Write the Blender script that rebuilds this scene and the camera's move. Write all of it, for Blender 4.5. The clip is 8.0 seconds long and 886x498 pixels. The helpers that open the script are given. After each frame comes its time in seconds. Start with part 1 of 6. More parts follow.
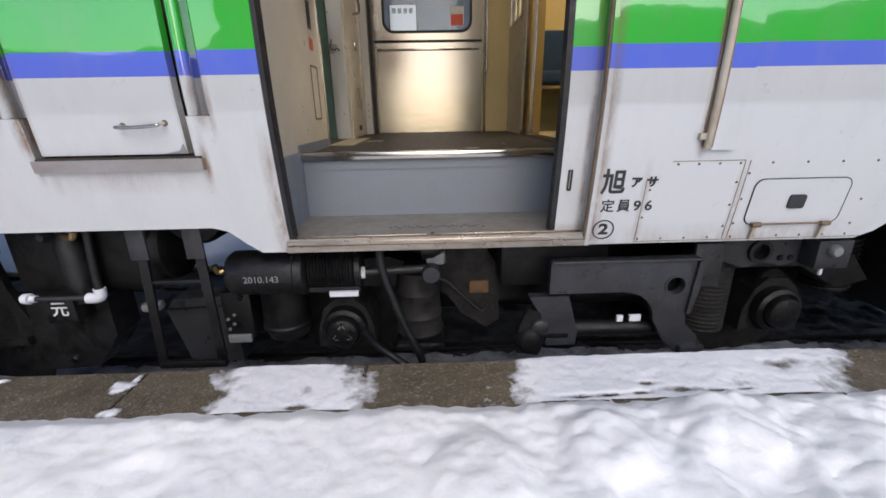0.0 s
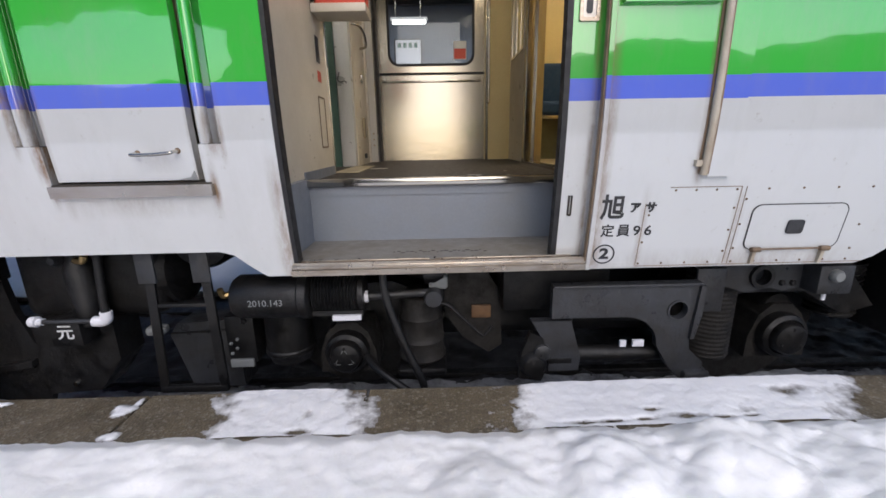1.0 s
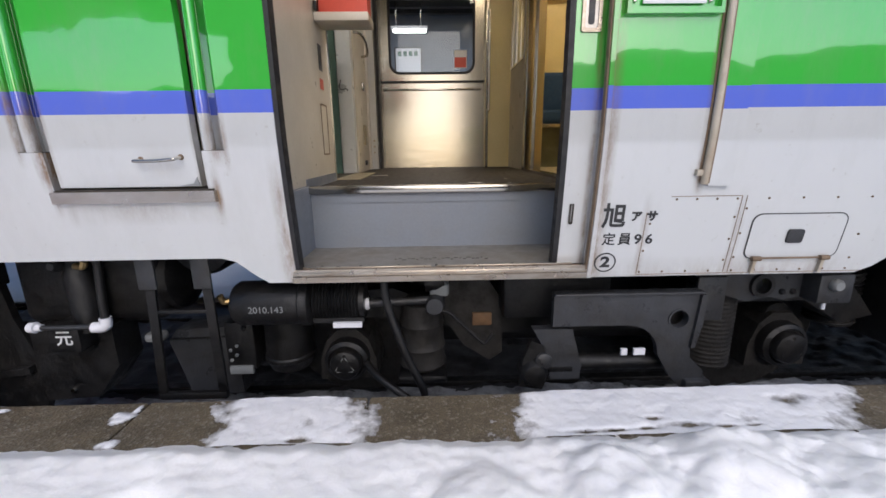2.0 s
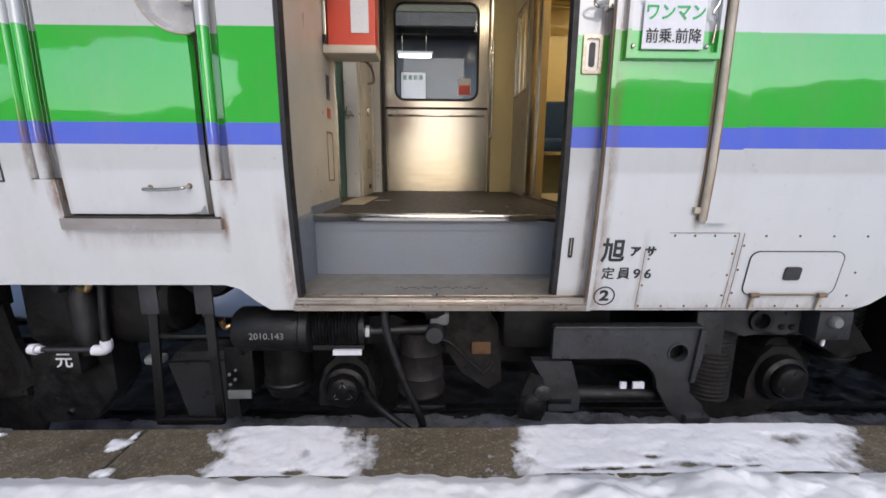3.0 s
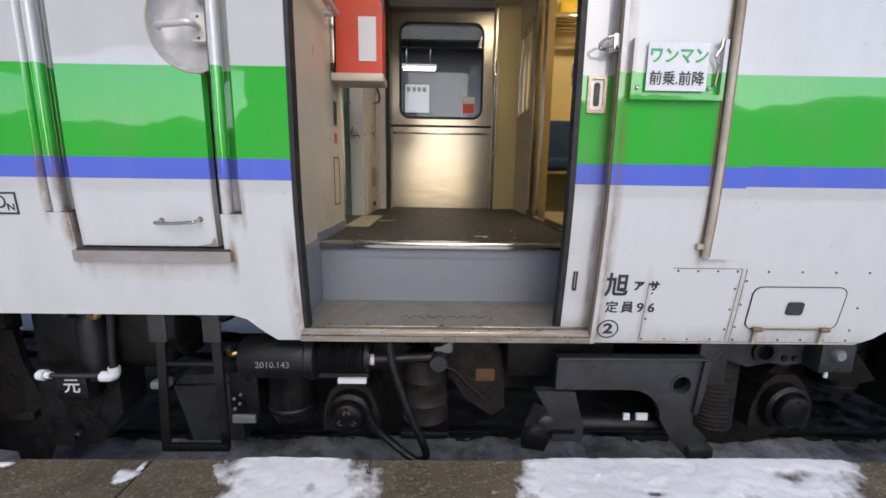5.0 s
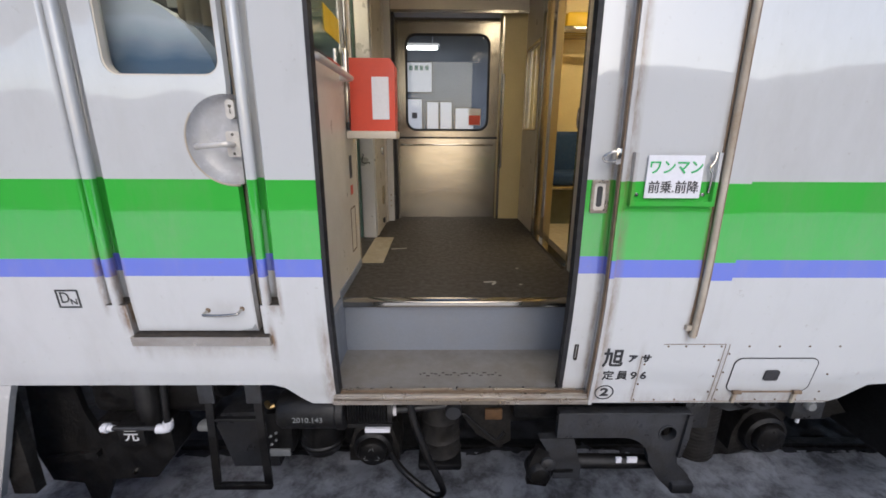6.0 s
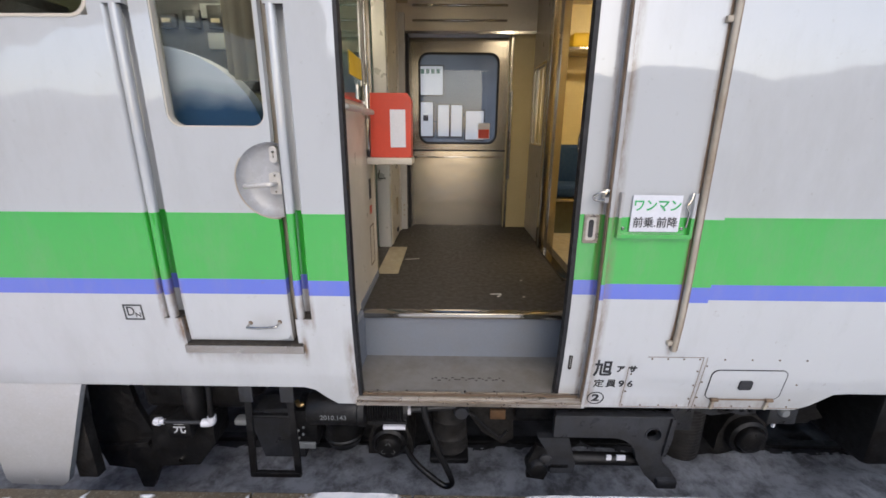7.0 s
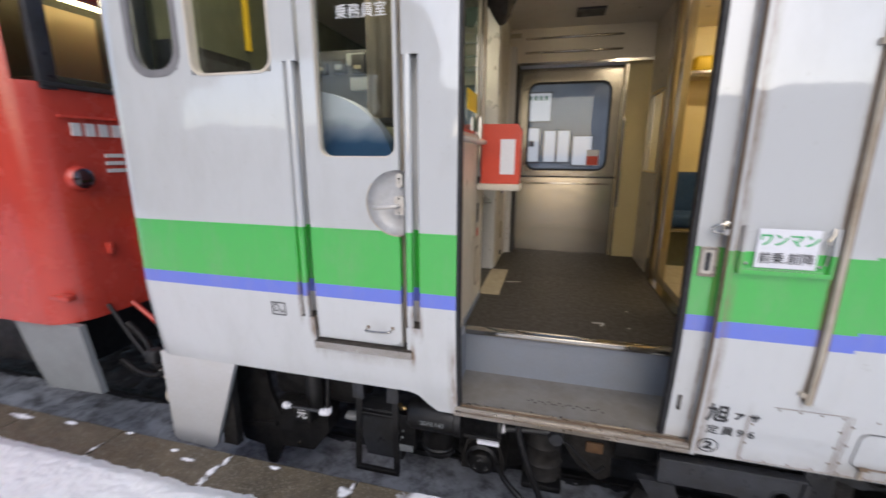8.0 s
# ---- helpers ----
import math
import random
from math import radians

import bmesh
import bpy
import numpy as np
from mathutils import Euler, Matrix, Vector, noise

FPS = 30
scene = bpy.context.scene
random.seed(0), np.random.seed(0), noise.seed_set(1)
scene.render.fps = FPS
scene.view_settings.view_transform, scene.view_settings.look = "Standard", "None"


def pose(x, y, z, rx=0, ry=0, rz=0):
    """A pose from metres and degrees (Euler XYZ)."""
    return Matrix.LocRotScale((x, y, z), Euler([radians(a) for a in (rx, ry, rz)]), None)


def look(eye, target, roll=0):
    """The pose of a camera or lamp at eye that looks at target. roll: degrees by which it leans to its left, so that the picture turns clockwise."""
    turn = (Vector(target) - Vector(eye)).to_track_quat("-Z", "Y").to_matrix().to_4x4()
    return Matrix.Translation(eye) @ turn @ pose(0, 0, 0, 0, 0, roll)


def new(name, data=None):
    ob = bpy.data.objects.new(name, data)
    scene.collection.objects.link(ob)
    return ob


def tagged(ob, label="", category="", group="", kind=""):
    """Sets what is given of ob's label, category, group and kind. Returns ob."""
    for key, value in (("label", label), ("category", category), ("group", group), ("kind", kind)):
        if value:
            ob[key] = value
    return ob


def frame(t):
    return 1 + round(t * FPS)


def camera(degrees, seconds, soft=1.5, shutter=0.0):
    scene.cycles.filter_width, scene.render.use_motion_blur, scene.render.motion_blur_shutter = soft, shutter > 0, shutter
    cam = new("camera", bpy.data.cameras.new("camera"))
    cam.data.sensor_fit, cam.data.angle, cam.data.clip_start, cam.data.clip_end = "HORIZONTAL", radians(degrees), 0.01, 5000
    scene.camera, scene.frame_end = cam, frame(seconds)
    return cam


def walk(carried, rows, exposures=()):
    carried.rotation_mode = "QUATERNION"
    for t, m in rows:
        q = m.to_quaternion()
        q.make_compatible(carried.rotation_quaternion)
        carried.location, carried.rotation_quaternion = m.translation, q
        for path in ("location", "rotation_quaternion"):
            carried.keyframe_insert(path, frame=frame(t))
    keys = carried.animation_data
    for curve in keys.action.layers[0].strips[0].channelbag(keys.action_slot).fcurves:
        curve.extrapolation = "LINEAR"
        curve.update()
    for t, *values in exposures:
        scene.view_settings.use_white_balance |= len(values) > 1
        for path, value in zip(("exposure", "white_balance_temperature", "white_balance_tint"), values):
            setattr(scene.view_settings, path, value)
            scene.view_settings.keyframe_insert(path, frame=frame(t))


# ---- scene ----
cam = camera(94.3, 8.0, soft=1.6, shutter=0.4)
METRES, EYE, TILT, LEAN, TURN = 1.12, 0.82, -18.3, 1.0, -1.8
ROWS = [
    (0.0, 0.0, 0.0, 0.0, 0.0, 0.0, -0.0),
    (0.5, 0.0055, -0.0155, -0.0104, 0.32, 2.54, -0.15),
    (1.0, 0.0044, -0.0174, -0.0085, 0.51, 3.72, -0.12),
    (2.5, -0.0082, -0.016, 0.01, 0.33, 5.6, -0.88),
    (3.0, -0.0082, -0.0399, 0.0308, 0.25, 7.24, -1.52),
    (3.5, -0.0156, -0.0605, 0.0511, 0.25, 8.68, -2.01),
    (4.0, -0.0227, -0.0666, 0.0612, 0.33, 9.79, -2.21),
    (5.5, -0.037, -0.1191, 0.2765, 0.71, 5.57, -1.72),
    (6.0, -0.081, -0.2451, 0.4959, 0.68, 2.88, -1.59),
    (6.5, -0.117, -0.3328, 0.5563, 1.2, 1.85, -1.64),
    (7.0, -0.0869, -0.4511, 0.5934, 1.96, 2.12, -2.09),
    (7.5, -0.0691, -0.5655, 0.5881, 4.28, 4.2, -3.29),
    (7.6, -0.07206, -0.5648, 0.5872, 5.215, 4.215, -3.542),
    (7.7, -0.07884, -0.563, 0.585, 7.36, 4.25, -4.119),
    (7.8, -0.08667, -0.5611, 0.5825, 9.835, 4.291, -4.785),
    (7.9, -0.09555, -0.5588, 0.5797, 12.64, 4.337, -5.54),
    (8.0, -0.1039, -0.5567, 0.577, 15.28, 4.38, -6.25),
]
EXPOSURES = [(0.0, 0.42, 6380, 13), (4.0, 0.42, 6380, 13), (6.5, 0.36, 6340, 13), (8.0, 0.36, 6340, 13)]
path = [(t, pose(0, 0, EYE, TILT, LEAN, TURN) @ pose(METRES * x, METRES * y, METRES * z, 90 + pitch, roll, yaw)) for t, x, y, z, yaw, pitch, roll in ROWS]
path += [(1.2, look((0.001, -0.025, 0.815), (0.043, 1.914, 0.327), -1.1)), (2.3, look((-0.009, -0.018, 0.828), (0.031, 1.929, 0.370), -0.5)),
         (4.2, look((-0.028, -0.050, 0.921), (0.005, 1.928, 0.625), 1.0)), (5.3, look((-0.024, -0.028, 1.016), (0.003, 1.931, 0.616), 0.6))]
walk(cam, sorted(path, key=lambda row: row[0]), EXPOSURES)

# ---- light ----
world = bpy.data.worlds.new("world")
scene.world = world
world.use_nodes = True
wn = world.node_tree
sky = wn.nodes.new("ShaderNodeTexSky")
sky.sky_type, sky.sun_disc = "NISHITA", False
sky.sun_elevation, sky.sun_rotation = radians(28), radians(172)
sky.air_density, sky.dust_density, sky.ozone_density = 1.0, 1.9, 3.0
wn.nodes["Background"].inputs["Strength"].default_value = 0.15
wn.links.new(sky.outputs["Color"], wn.nodes["Background"].inputs["Color"])
sun = new("sun", bpy.data.lights.new("sun", "SUN"))
sun.data.energy, sun.data.angle, sun.data.color = 1.0, radians(50), (1.0, 0.94, 0.87)
sun.matrix_world = look((0.8, -5, 6), (0, 0, 0))


# ---- materials ----
def nodes_of(name):
    m = bpy.data.materials.new(name)
    m.use_nodes = True
    return m, m.node_tree, m.node_tree.nodes["Principled BSDF"]


def noise_node(nt, scale, detail=4.0, rough=0.6, coord="Object", stretch=None):
    tc = nt.nodes.new("ShaderNodeTexCoord")
    n = nt.nodes.new("ShaderNodeTexNoise")
    n.inputs["Scale"].default_value, n.inputs["Detail"].default_value, n.inputs["Roughness"].default_value = scale, detail, rough
    src = tc.outputs[coord]
    if stretch:
        mp = nt.nodes.new("ShaderNodeMapping")
        mp.inputs["Scale"].default_value = stretch
        nt.links.new(src, mp.inputs["Vector"])
        src = mp.outputs["Vector"]
    nt.links.new(src, n.inputs["Vector"])
    return n.outputs["Fac"]


def spread(nt, fac, lo, hi, a=0.0, b=1.0):
    r = nt.nodes.new("ShaderNodeMapRange")
    for key, v in (("From Min", lo), ("From Max", hi), ("To Min", a), ("To Max", b)):
        r.inputs[key].default_value = v
    nt.links.new(fac, r.inputs["Value"])
    return r.outputs["Result"]


def mixed(nt, fac, a, b):
    m = nt.nodes.new("ShaderNodeMix")
    m.data_type = "RGBA"
    nt.links.new(fac, m.inputs["Factor"])
    for sock, v in ((m.inputs["A"], a), (m.inputs["B"], b)):
        if isinstance(v, tuple):
            sock.default_value = (*v, 1)
        else:
            nt.links.new(v, sock)
    return m.outputs["Result"]


def bumped(nt, bsdf, fac, strength, dist):
    b = nt.nodes.new("ShaderNodeBump")
    b.inputs["Strength"].default_value, b.inputs["Distance"].default_value = strength, dist
    nt.links.new(fac, b.inputs["Height"])
    nt.links.new(b.outputs["Normal"], bsdf.inputs["Normal"])


def surface(name, base, worn=None, scale=6.0, rough=0.5, metal=0.0, bump=0.1, bump_scale=80.0, coat=0.0, dirt=0.5, stretch=None):
    """Base colour with large stains of the worn colour and fine grain."""
    m, nt, b = nodes_of(name)
    worn = worn or tuple(c * 0.7 for c in base)
    big = spread(nt, noise_node(nt, scale, 5, 0.65, "Object", stretch), 0.5 - 0.1, 0.75, 0, dirt)
    fine = spread(nt, noise_node(nt, bump_scale, 3), 0.3, 0.7, 0, 0.35)
    c = mixed(nt, big, base, worn)
    c = mixed(nt, fine, c, tuple(x * 0.8 for x in base))
    nt.links.new(c, b.inputs["Base Color"])
    nt.links.new(spread(nt, noise_node(nt, scale * 2.3, 4), 0.3, 0.7, rough * 0.8, min(1, rough * 1.3)), b.inputs["Roughness"])
    b.inputs["Metallic"].default_value = metal
    b.inputs["Coat Weight"].default_value = coat
    b.inputs["Coat Roughness"].default_value = 0.08
    if bump:
        bumped(nt, b, noise_node(nt, bump_scale, 4), bump, 0.004)
    return m


WHITE_PAINT, GREEN_PAINT, BLUE_PAINT = (0.533, 0.543, 0.541), (0.045, 0.42, 0.05), (0.11, 0.16, 0.62)


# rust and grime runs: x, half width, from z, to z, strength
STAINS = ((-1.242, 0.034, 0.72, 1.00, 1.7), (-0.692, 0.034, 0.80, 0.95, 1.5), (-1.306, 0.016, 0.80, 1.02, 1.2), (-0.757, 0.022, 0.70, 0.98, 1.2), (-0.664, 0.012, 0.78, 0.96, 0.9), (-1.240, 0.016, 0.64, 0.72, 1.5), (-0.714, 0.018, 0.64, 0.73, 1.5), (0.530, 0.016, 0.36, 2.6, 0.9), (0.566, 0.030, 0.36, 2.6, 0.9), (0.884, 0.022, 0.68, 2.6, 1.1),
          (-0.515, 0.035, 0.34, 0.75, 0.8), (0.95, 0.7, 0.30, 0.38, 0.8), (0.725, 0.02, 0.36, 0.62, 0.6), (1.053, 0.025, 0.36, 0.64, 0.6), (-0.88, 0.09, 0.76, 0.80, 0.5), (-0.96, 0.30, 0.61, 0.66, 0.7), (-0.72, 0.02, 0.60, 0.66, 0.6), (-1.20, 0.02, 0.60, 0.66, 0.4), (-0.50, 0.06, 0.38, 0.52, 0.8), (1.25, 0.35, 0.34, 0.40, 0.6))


def livery(name, drop=0.0):
    """Glossy coach paint: light grey with a green and a blue band at their heights."""
    m, nt, b = nodes_of(name)
    geo = nt.nodes.new("ShaderNodeNewGeometry")
    xyz = nt.nodes.new("ShaderNodeSeparateXYZ")
    nt.links.new(geo.outputs["Position"], xyz.inputs["Vector"])
    z = xyz.outputs["Z"]

    def above(h):
        g = nt.nodes.new("ShaderNodeMath")
        g.operation = "GREATER_THAN"
        g.inputs[1].default_value = h - drop
        nt.links.new(z, g.inputs[0])
        return g.outputs["Value"]
    c = mixed(nt, above(0.938), WHITE_PAINT, BLUE_PAINT)
    c = mixed(nt, above(1.006), c, GREEN_PAINT)
    c = mixed(nt, above(1.288), c, WHITE_PAINT)
    grime = spread(nt, noise_node(nt, 3.0, 6, 0.7, "Object", (1.0, 1.0, 0.35)), 0.48, 0.8, 0, 0.28)
    c = mixed(nt, grime, c, (0.30, 0.27, 0.23))
    ragged = spread(nt, noise_node(nt, 22.0, 6, 0.75, "Object", (1, 1, 0.3)), 0.30, 0.68, 0, 1)

    def calc(op, a, b):
        g = nt.nodes.new("ShaderNodeMath")
        g.operation = op
        for sock, v in zip(g.inputs, (a, b)):
            if isinstance(v, (int, float)):
                sock.default_value = v
            else:
                nt.links.new(v, sock)
        return g.outputs["Value"]
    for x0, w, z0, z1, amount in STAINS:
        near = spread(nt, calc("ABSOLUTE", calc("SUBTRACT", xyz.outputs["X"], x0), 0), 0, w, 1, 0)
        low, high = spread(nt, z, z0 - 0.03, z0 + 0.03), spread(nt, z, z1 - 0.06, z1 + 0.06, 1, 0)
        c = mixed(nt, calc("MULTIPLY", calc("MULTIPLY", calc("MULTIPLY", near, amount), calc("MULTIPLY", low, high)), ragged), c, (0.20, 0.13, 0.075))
    speck = spread(nt, noise_node(nt, 34.0, 5, 0.7), 0.64, 0.74, 0, 0.25)
    c = mixed(nt, speck, c, (0.22, 0.15, 0.09))
    nt.links.new(c, b.inputs["Base Color"])
    nt.links.new(spread(nt, noise_node(nt, 5.0, 5), 0.3, 0.7, 0.04, 0.11), b.inputs["Roughness"])
    b.inputs["Coat Weight"].default_value, b.inputs["Coat Roughness"].default_value = 1.0, 0.015
    b.inputs["Coat IOR"].default_value = 1.75
    bumped(nt, b, noise_node(nt, 2.6, 3, 0.5), 0.25, 0.012)
    return m


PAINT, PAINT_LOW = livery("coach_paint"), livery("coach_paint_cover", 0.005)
WHITE = surface("white_enamel", (0.53, 0.525, 0.515), (0.45, 0.4, 0.33), 5, 0.22, bump=0.03, coat=0.4, dirt=0.35)


def brushed(name, base, rough, grain=(1.0, 1.0, 60.0)):
    """Stainless sheet with fine brushing and faint soft stains."""
    m, nt, b = nodes_of(name)
    soft = spread(nt, noise_node(nt, 1.3, 2, 0.4), 0.3, 0.7, 0, 0.35)
    nt.links.new(mixed(nt, soft, base, tuple(c * 0.8 for c in base)), b.inputs["Base Color"])
    lines = noise_node(nt, 6.0, 4, 0.6, "Object", grain)
    nt.links.new(spread(nt, lines, 0.3, 0.7, rough * 0.85, rough * 1.2), b.inputs["Roughness"])
    b.inputs["Metallic"].default_value = 1.0
    wavy = nt.nodes.new("ShaderNodeMath")
    wavy.operation = "MULTIPLY_ADD"
    nt.links.new(noise_node(nt, 5.0, 3, 0.5, "Object", (0.5, 1.0, 1.3)), wavy.inputs[0])
    wavy.inputs[1].default_value = 14.0
    nt.links.new(lines, wavy.inputs[2])
    bumped(nt, b, wavy.outputs["Value"], 0.05, 0.002)
    return m


PLATE_STEEL = surface("matt_plate_steel", (0.66, 0.63, 0.58), (0.42, 0.36, 0.29), 25, 0.45, 0.55, 0.05, 150, dirt=0.5)
STEEL = brushed("brushed_stainless", (0.52, 0.49, 0.44), 0.16)
DOOR_STEEL = brushed("scuffed_door_stainless", (0.375, 0.345, 0.295), 0.20, (0.5, 1.0, 160.0))
SILVER_POST = surface("silver_painted_post", (0.64, 0.64, 0.63), (0.50, 0.48, 0.44), 3, 0.3, 0.4, 0.02, 90, dirt=0.12)
WORN_STEEL = surface("worn_sill_steel", (0.50, 0.45, 0.385), (0.20, 0.13, 0.075), 11, 0.30, 0.85, 0.08, 120, dirt=0.85, stretch=(0.5, 1, 2.5))
SILL = surface("worn_step_steel", (0.50, 0.47, 0.43), (0.22, 0.16, 0.10), 9, 0.22, 0.9, 0.05, 120, dirt=0.6, stretch=(0.4, 1, 1))
STAINED = surface("rust_stained_paint", (0.46, 0.41, 0.33), (0.19, 0.12, 0.06), 9, 0.5, 0.0, 0.15, 120, dirt=1.0, stretch=(1, 1, 0.4))
RUST = surface("rusty_seam", (0.215, 0.15, 0.097), (0.11, 0.07, 0.04), 18, 0.75, 0.0, 0.3, 150, dirt=0.9)
SEAM = surface("dirty_brown_seam", (0.03, 0.025, 0.02), (0.07, 0.053, 0.036), 16, 0.75, bump=0.2, dirt=0.8)
RUBBER = surface("black_rubber", (0.011, 0.011, 0.013), (0.03, 0.028, 0.026), 12, 0.6, bump=0.1)


def grimy_iron(name, base, dust, worn, rough):
    """Old painted iron: oily dark base, brown dust in patches, worn specks and scratches that shine."""
    m, nt, b = nodes_of(name)
    patches = spread(nt, noise_node(nt, 7.0, 7, 0.7), 0.40, 0.66, 0, 0.95)
    c = mixed(nt, patches, base, dust)
    streaks = spread(nt, noise_node(nt, 9.0, 6, 0.75, "Object", (1.0, 1.0, 0.25)), 0.50, 0.72, 0, 0.6)
    c = mixed(nt, streaks, c, tuple(x * 0.45 for x in base))
    specks = spread(nt, noise_node(nt, 48.0, 6, 0.8), 0.66, 0.76, 0, 0.7)
    c = mixed(nt, specks, c, worn)
    nt.links.new(c, b.inputs["Base Color"])
    nt.links.new(spread(nt, noise_node(nt, 12.0, 6, 0.7), 0.35, 0.65, rough * 0.55, min(1.0, rough * 1.45)), b.inputs["Roughness"])
    bumped(nt, b, noise_node(nt, 38.0, 8, 0.7), 0.55, 0.006)
    return m


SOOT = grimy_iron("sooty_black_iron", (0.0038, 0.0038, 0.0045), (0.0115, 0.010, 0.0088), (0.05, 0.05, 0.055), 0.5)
GREY_IRON = grimy_iron("dark_grey_painted_iron", (0.037, 0.039, 0.044), (0.024, 0.022, 0.020), (0.09, 0.09, 0.10), 0.46)
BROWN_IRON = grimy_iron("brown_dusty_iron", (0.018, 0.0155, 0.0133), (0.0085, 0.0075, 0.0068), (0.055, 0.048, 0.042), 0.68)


def concrete():
    """Wet dark concrete with pale aggregate."""
    m, nt, b = nodes_of("wet_concrete")
    tc = nt.nodes.new("ShaderNodeTexCoord")
    v = nt.nodes.new("ShaderNodeTexVoronoi")
    v.inputs["Scale"].default_value = 130.0
    nt.links.new(tc.outputs["Object"], v.inputs["Vector"])
    stains = spread(nt, noise_node(nt, 6.0, 6, 0.7), 0.35, 0.7, 0, 0.9)
    c = mixed(nt, stains, (0.165, 0.130, 0.082), (0.072, 0.056, 0.035))
    grit = spread(nt, noise_node(nt, 220.0, 3), 0.4, 0.7, 0, 0.6)
    c = mixed(nt, grit, c, (0.045, 0.038, 0.029))
    sep = nt.nodes.new("ShaderNodeSeparateXYZ")
    nt.links.new(v.outputs["Color"], sep.inputs["Vector"])
    stones = spread(nt, sep.outputs["X"], 0.78, 0.98, 0, 0.6)
    c = mixed(nt, stones, c, (0.26, 0.235, 0.19))
    nt.links.new(c, b.inputs["Base Color"])
    nt.links.new(spread(nt, noise_node(nt, 9.0, 4), 0.35, 0.65, 0.3, 0.75), b.inputs["Roughness"])
    bumped(nt, b, v.outputs["Distance"], 0.6, 0.004)
    return m


CONCRETE = concrete()
GREY_STEP = surface("grey_painted_step", (0.20, 0.22, 0.255), (0.20, 0.20, 0.20), 6, 0.5, 0.0, 0.08, 90, dirt=0.6)
TREAD = surface("dirty_grey_tread", (0.23, 0.22, 0.205), (0.17, 0.145, 0.115), 8, 0.5, 0.2, 0.2, 120, dirt=0.9)
MAT = surface("brown_vinyl_floor", (0.043, 0.036, 0.028), (0.062, 0.052, 0.04), 14, 0.58, 0.0, 0.3, 220, dirt=0.35)
CREAM = surface("cream_panel", (0.62, 0.56, 0.46), (0.46, 0.40, 0.31), 3, 0.32, 0.0, 0.04, 60, dirt=0.5)
YELLOW_CREAM = surface("yellowed_cream_panel", (0.62, 0.50, 0.25), (0.5, 0.38, 0.18), 3, 0.38, 0.0, 0.04, 60, dirt=0.5)
BEIGE = surface("beige_floor_plate", (0.40, 0.34, 0.23), (0.24, 0.2, 0.13), 9, 0.5, bump=0.1, dirt=0.7)
BLUE_SEAT = surface("dark_blue_moquette", (0.012, 0.045, 0.12), (0.01, 0.03, 0.08), 20, 0.9, bump=0.4, bump_scale=300)
RED_BOX = surface("orange_red_enamel", (0.62, 0.06, 0.025), (0.42, 0.05, 0.03), 6, 0.4, bump=0.04, dirt=0.5)
PAPER = surface("white_paper", (0.72, 0.72, 0.75), (0.6, 0.6, 0.62), 8, 0.6, bump=0.02, dirt=0.3)
YELLOW = surface("yellow_sticker", (0.75, 0.50, 0.02), (0.6, 0.4, 0.03), 8, 0.45, bump=0.02, dirt=0.3)
RED_PAINT = surface("vermilion_coach_paint", (0.52, 0.055, 0.035), (0.34, 0.04, 0.03), 3, 0.25, bump=0.03, coat=0.3, dirt=0.4)
GREY_SKIRT = surface("grey_skirt_paint", (0.24, 0.25, 0.25), (0.14, 0.14, 0.14), 5, 0.5, bump=0.05, dirt=0.5)
INK = surface("black_lettering", (0.02, 0.02, 0.022), (0.08, 0.08, 0.08), 40, 0.5, bump=0, dirt=0.4)
GREEN_INK = surface("green_lettering", (0.03, 0.42, 0.12), (0.05, 0.45, 0.15), 40, 0.5, bump=0, dirt=0.3)
WHITE_INK = surface("white_lettering", (0.75, 0.75, 0.75), (0.4, 0.4, 0.4), 50, 0.5, bump=0, dirt=0.6)
ORANGE_IRON = surface("faded_orange_plate", (0.17, 0.09, 0.04), (0.08, 0.05, 0.03), 25, 0.7, bump=0.1, dirt=0.9)
BRASS = surface("dull_brass", (0.45, 0.32, 0.15), (0.2, 0.14, 0.07), 30, 0.4, 0.9, 0.1, dirt=0.6)
DARK_LENS = surface("dark_red_lens", (0.022, 0.004, 0.005), (0.012, 0.004, 0.004), 20, 0.08, bump=0.0, coat=1.0, dirt=0.2)
DARK_GREEN = surface("green_cab_edge", (0.10, 0.19, 0.15), (0.06, 0.1, 0.08), 8, 0.5, bump=0.05)
CAB_DARK = surface("olive_cab_lining", (0.10, 0.105, 0.065), (0.05, 0.052, 0.035), 6, 0.6, bump=0.1)


GREY_RUBBER = surface("weathered_grey_rubber", (0.19, 0.185, 0.19), (0.10, 0.095, 0.095), 10, 0.6, bump=0.08, dirt=0.6)


def glass_material():
    m, nt, b = nodes_of("window_glass")
    b.inputs["Base Color"].default_value = (0.80, 0.86, 0.88, 1)
    b.inputs["Roughness"].default_value = 0.02
    b.inputs["IOR"].default_value = 1.36
    b.inputs["Transmission Weight"].default_value = 1.0
    return m


def lamp_material(name, colour, strength):
    m, nt, b = nodes_of(name)
    b.inputs["Emission Color"].default_value = (*colour, 1)
    b.inputs["Emission Strength"].default_value = strength
    return m


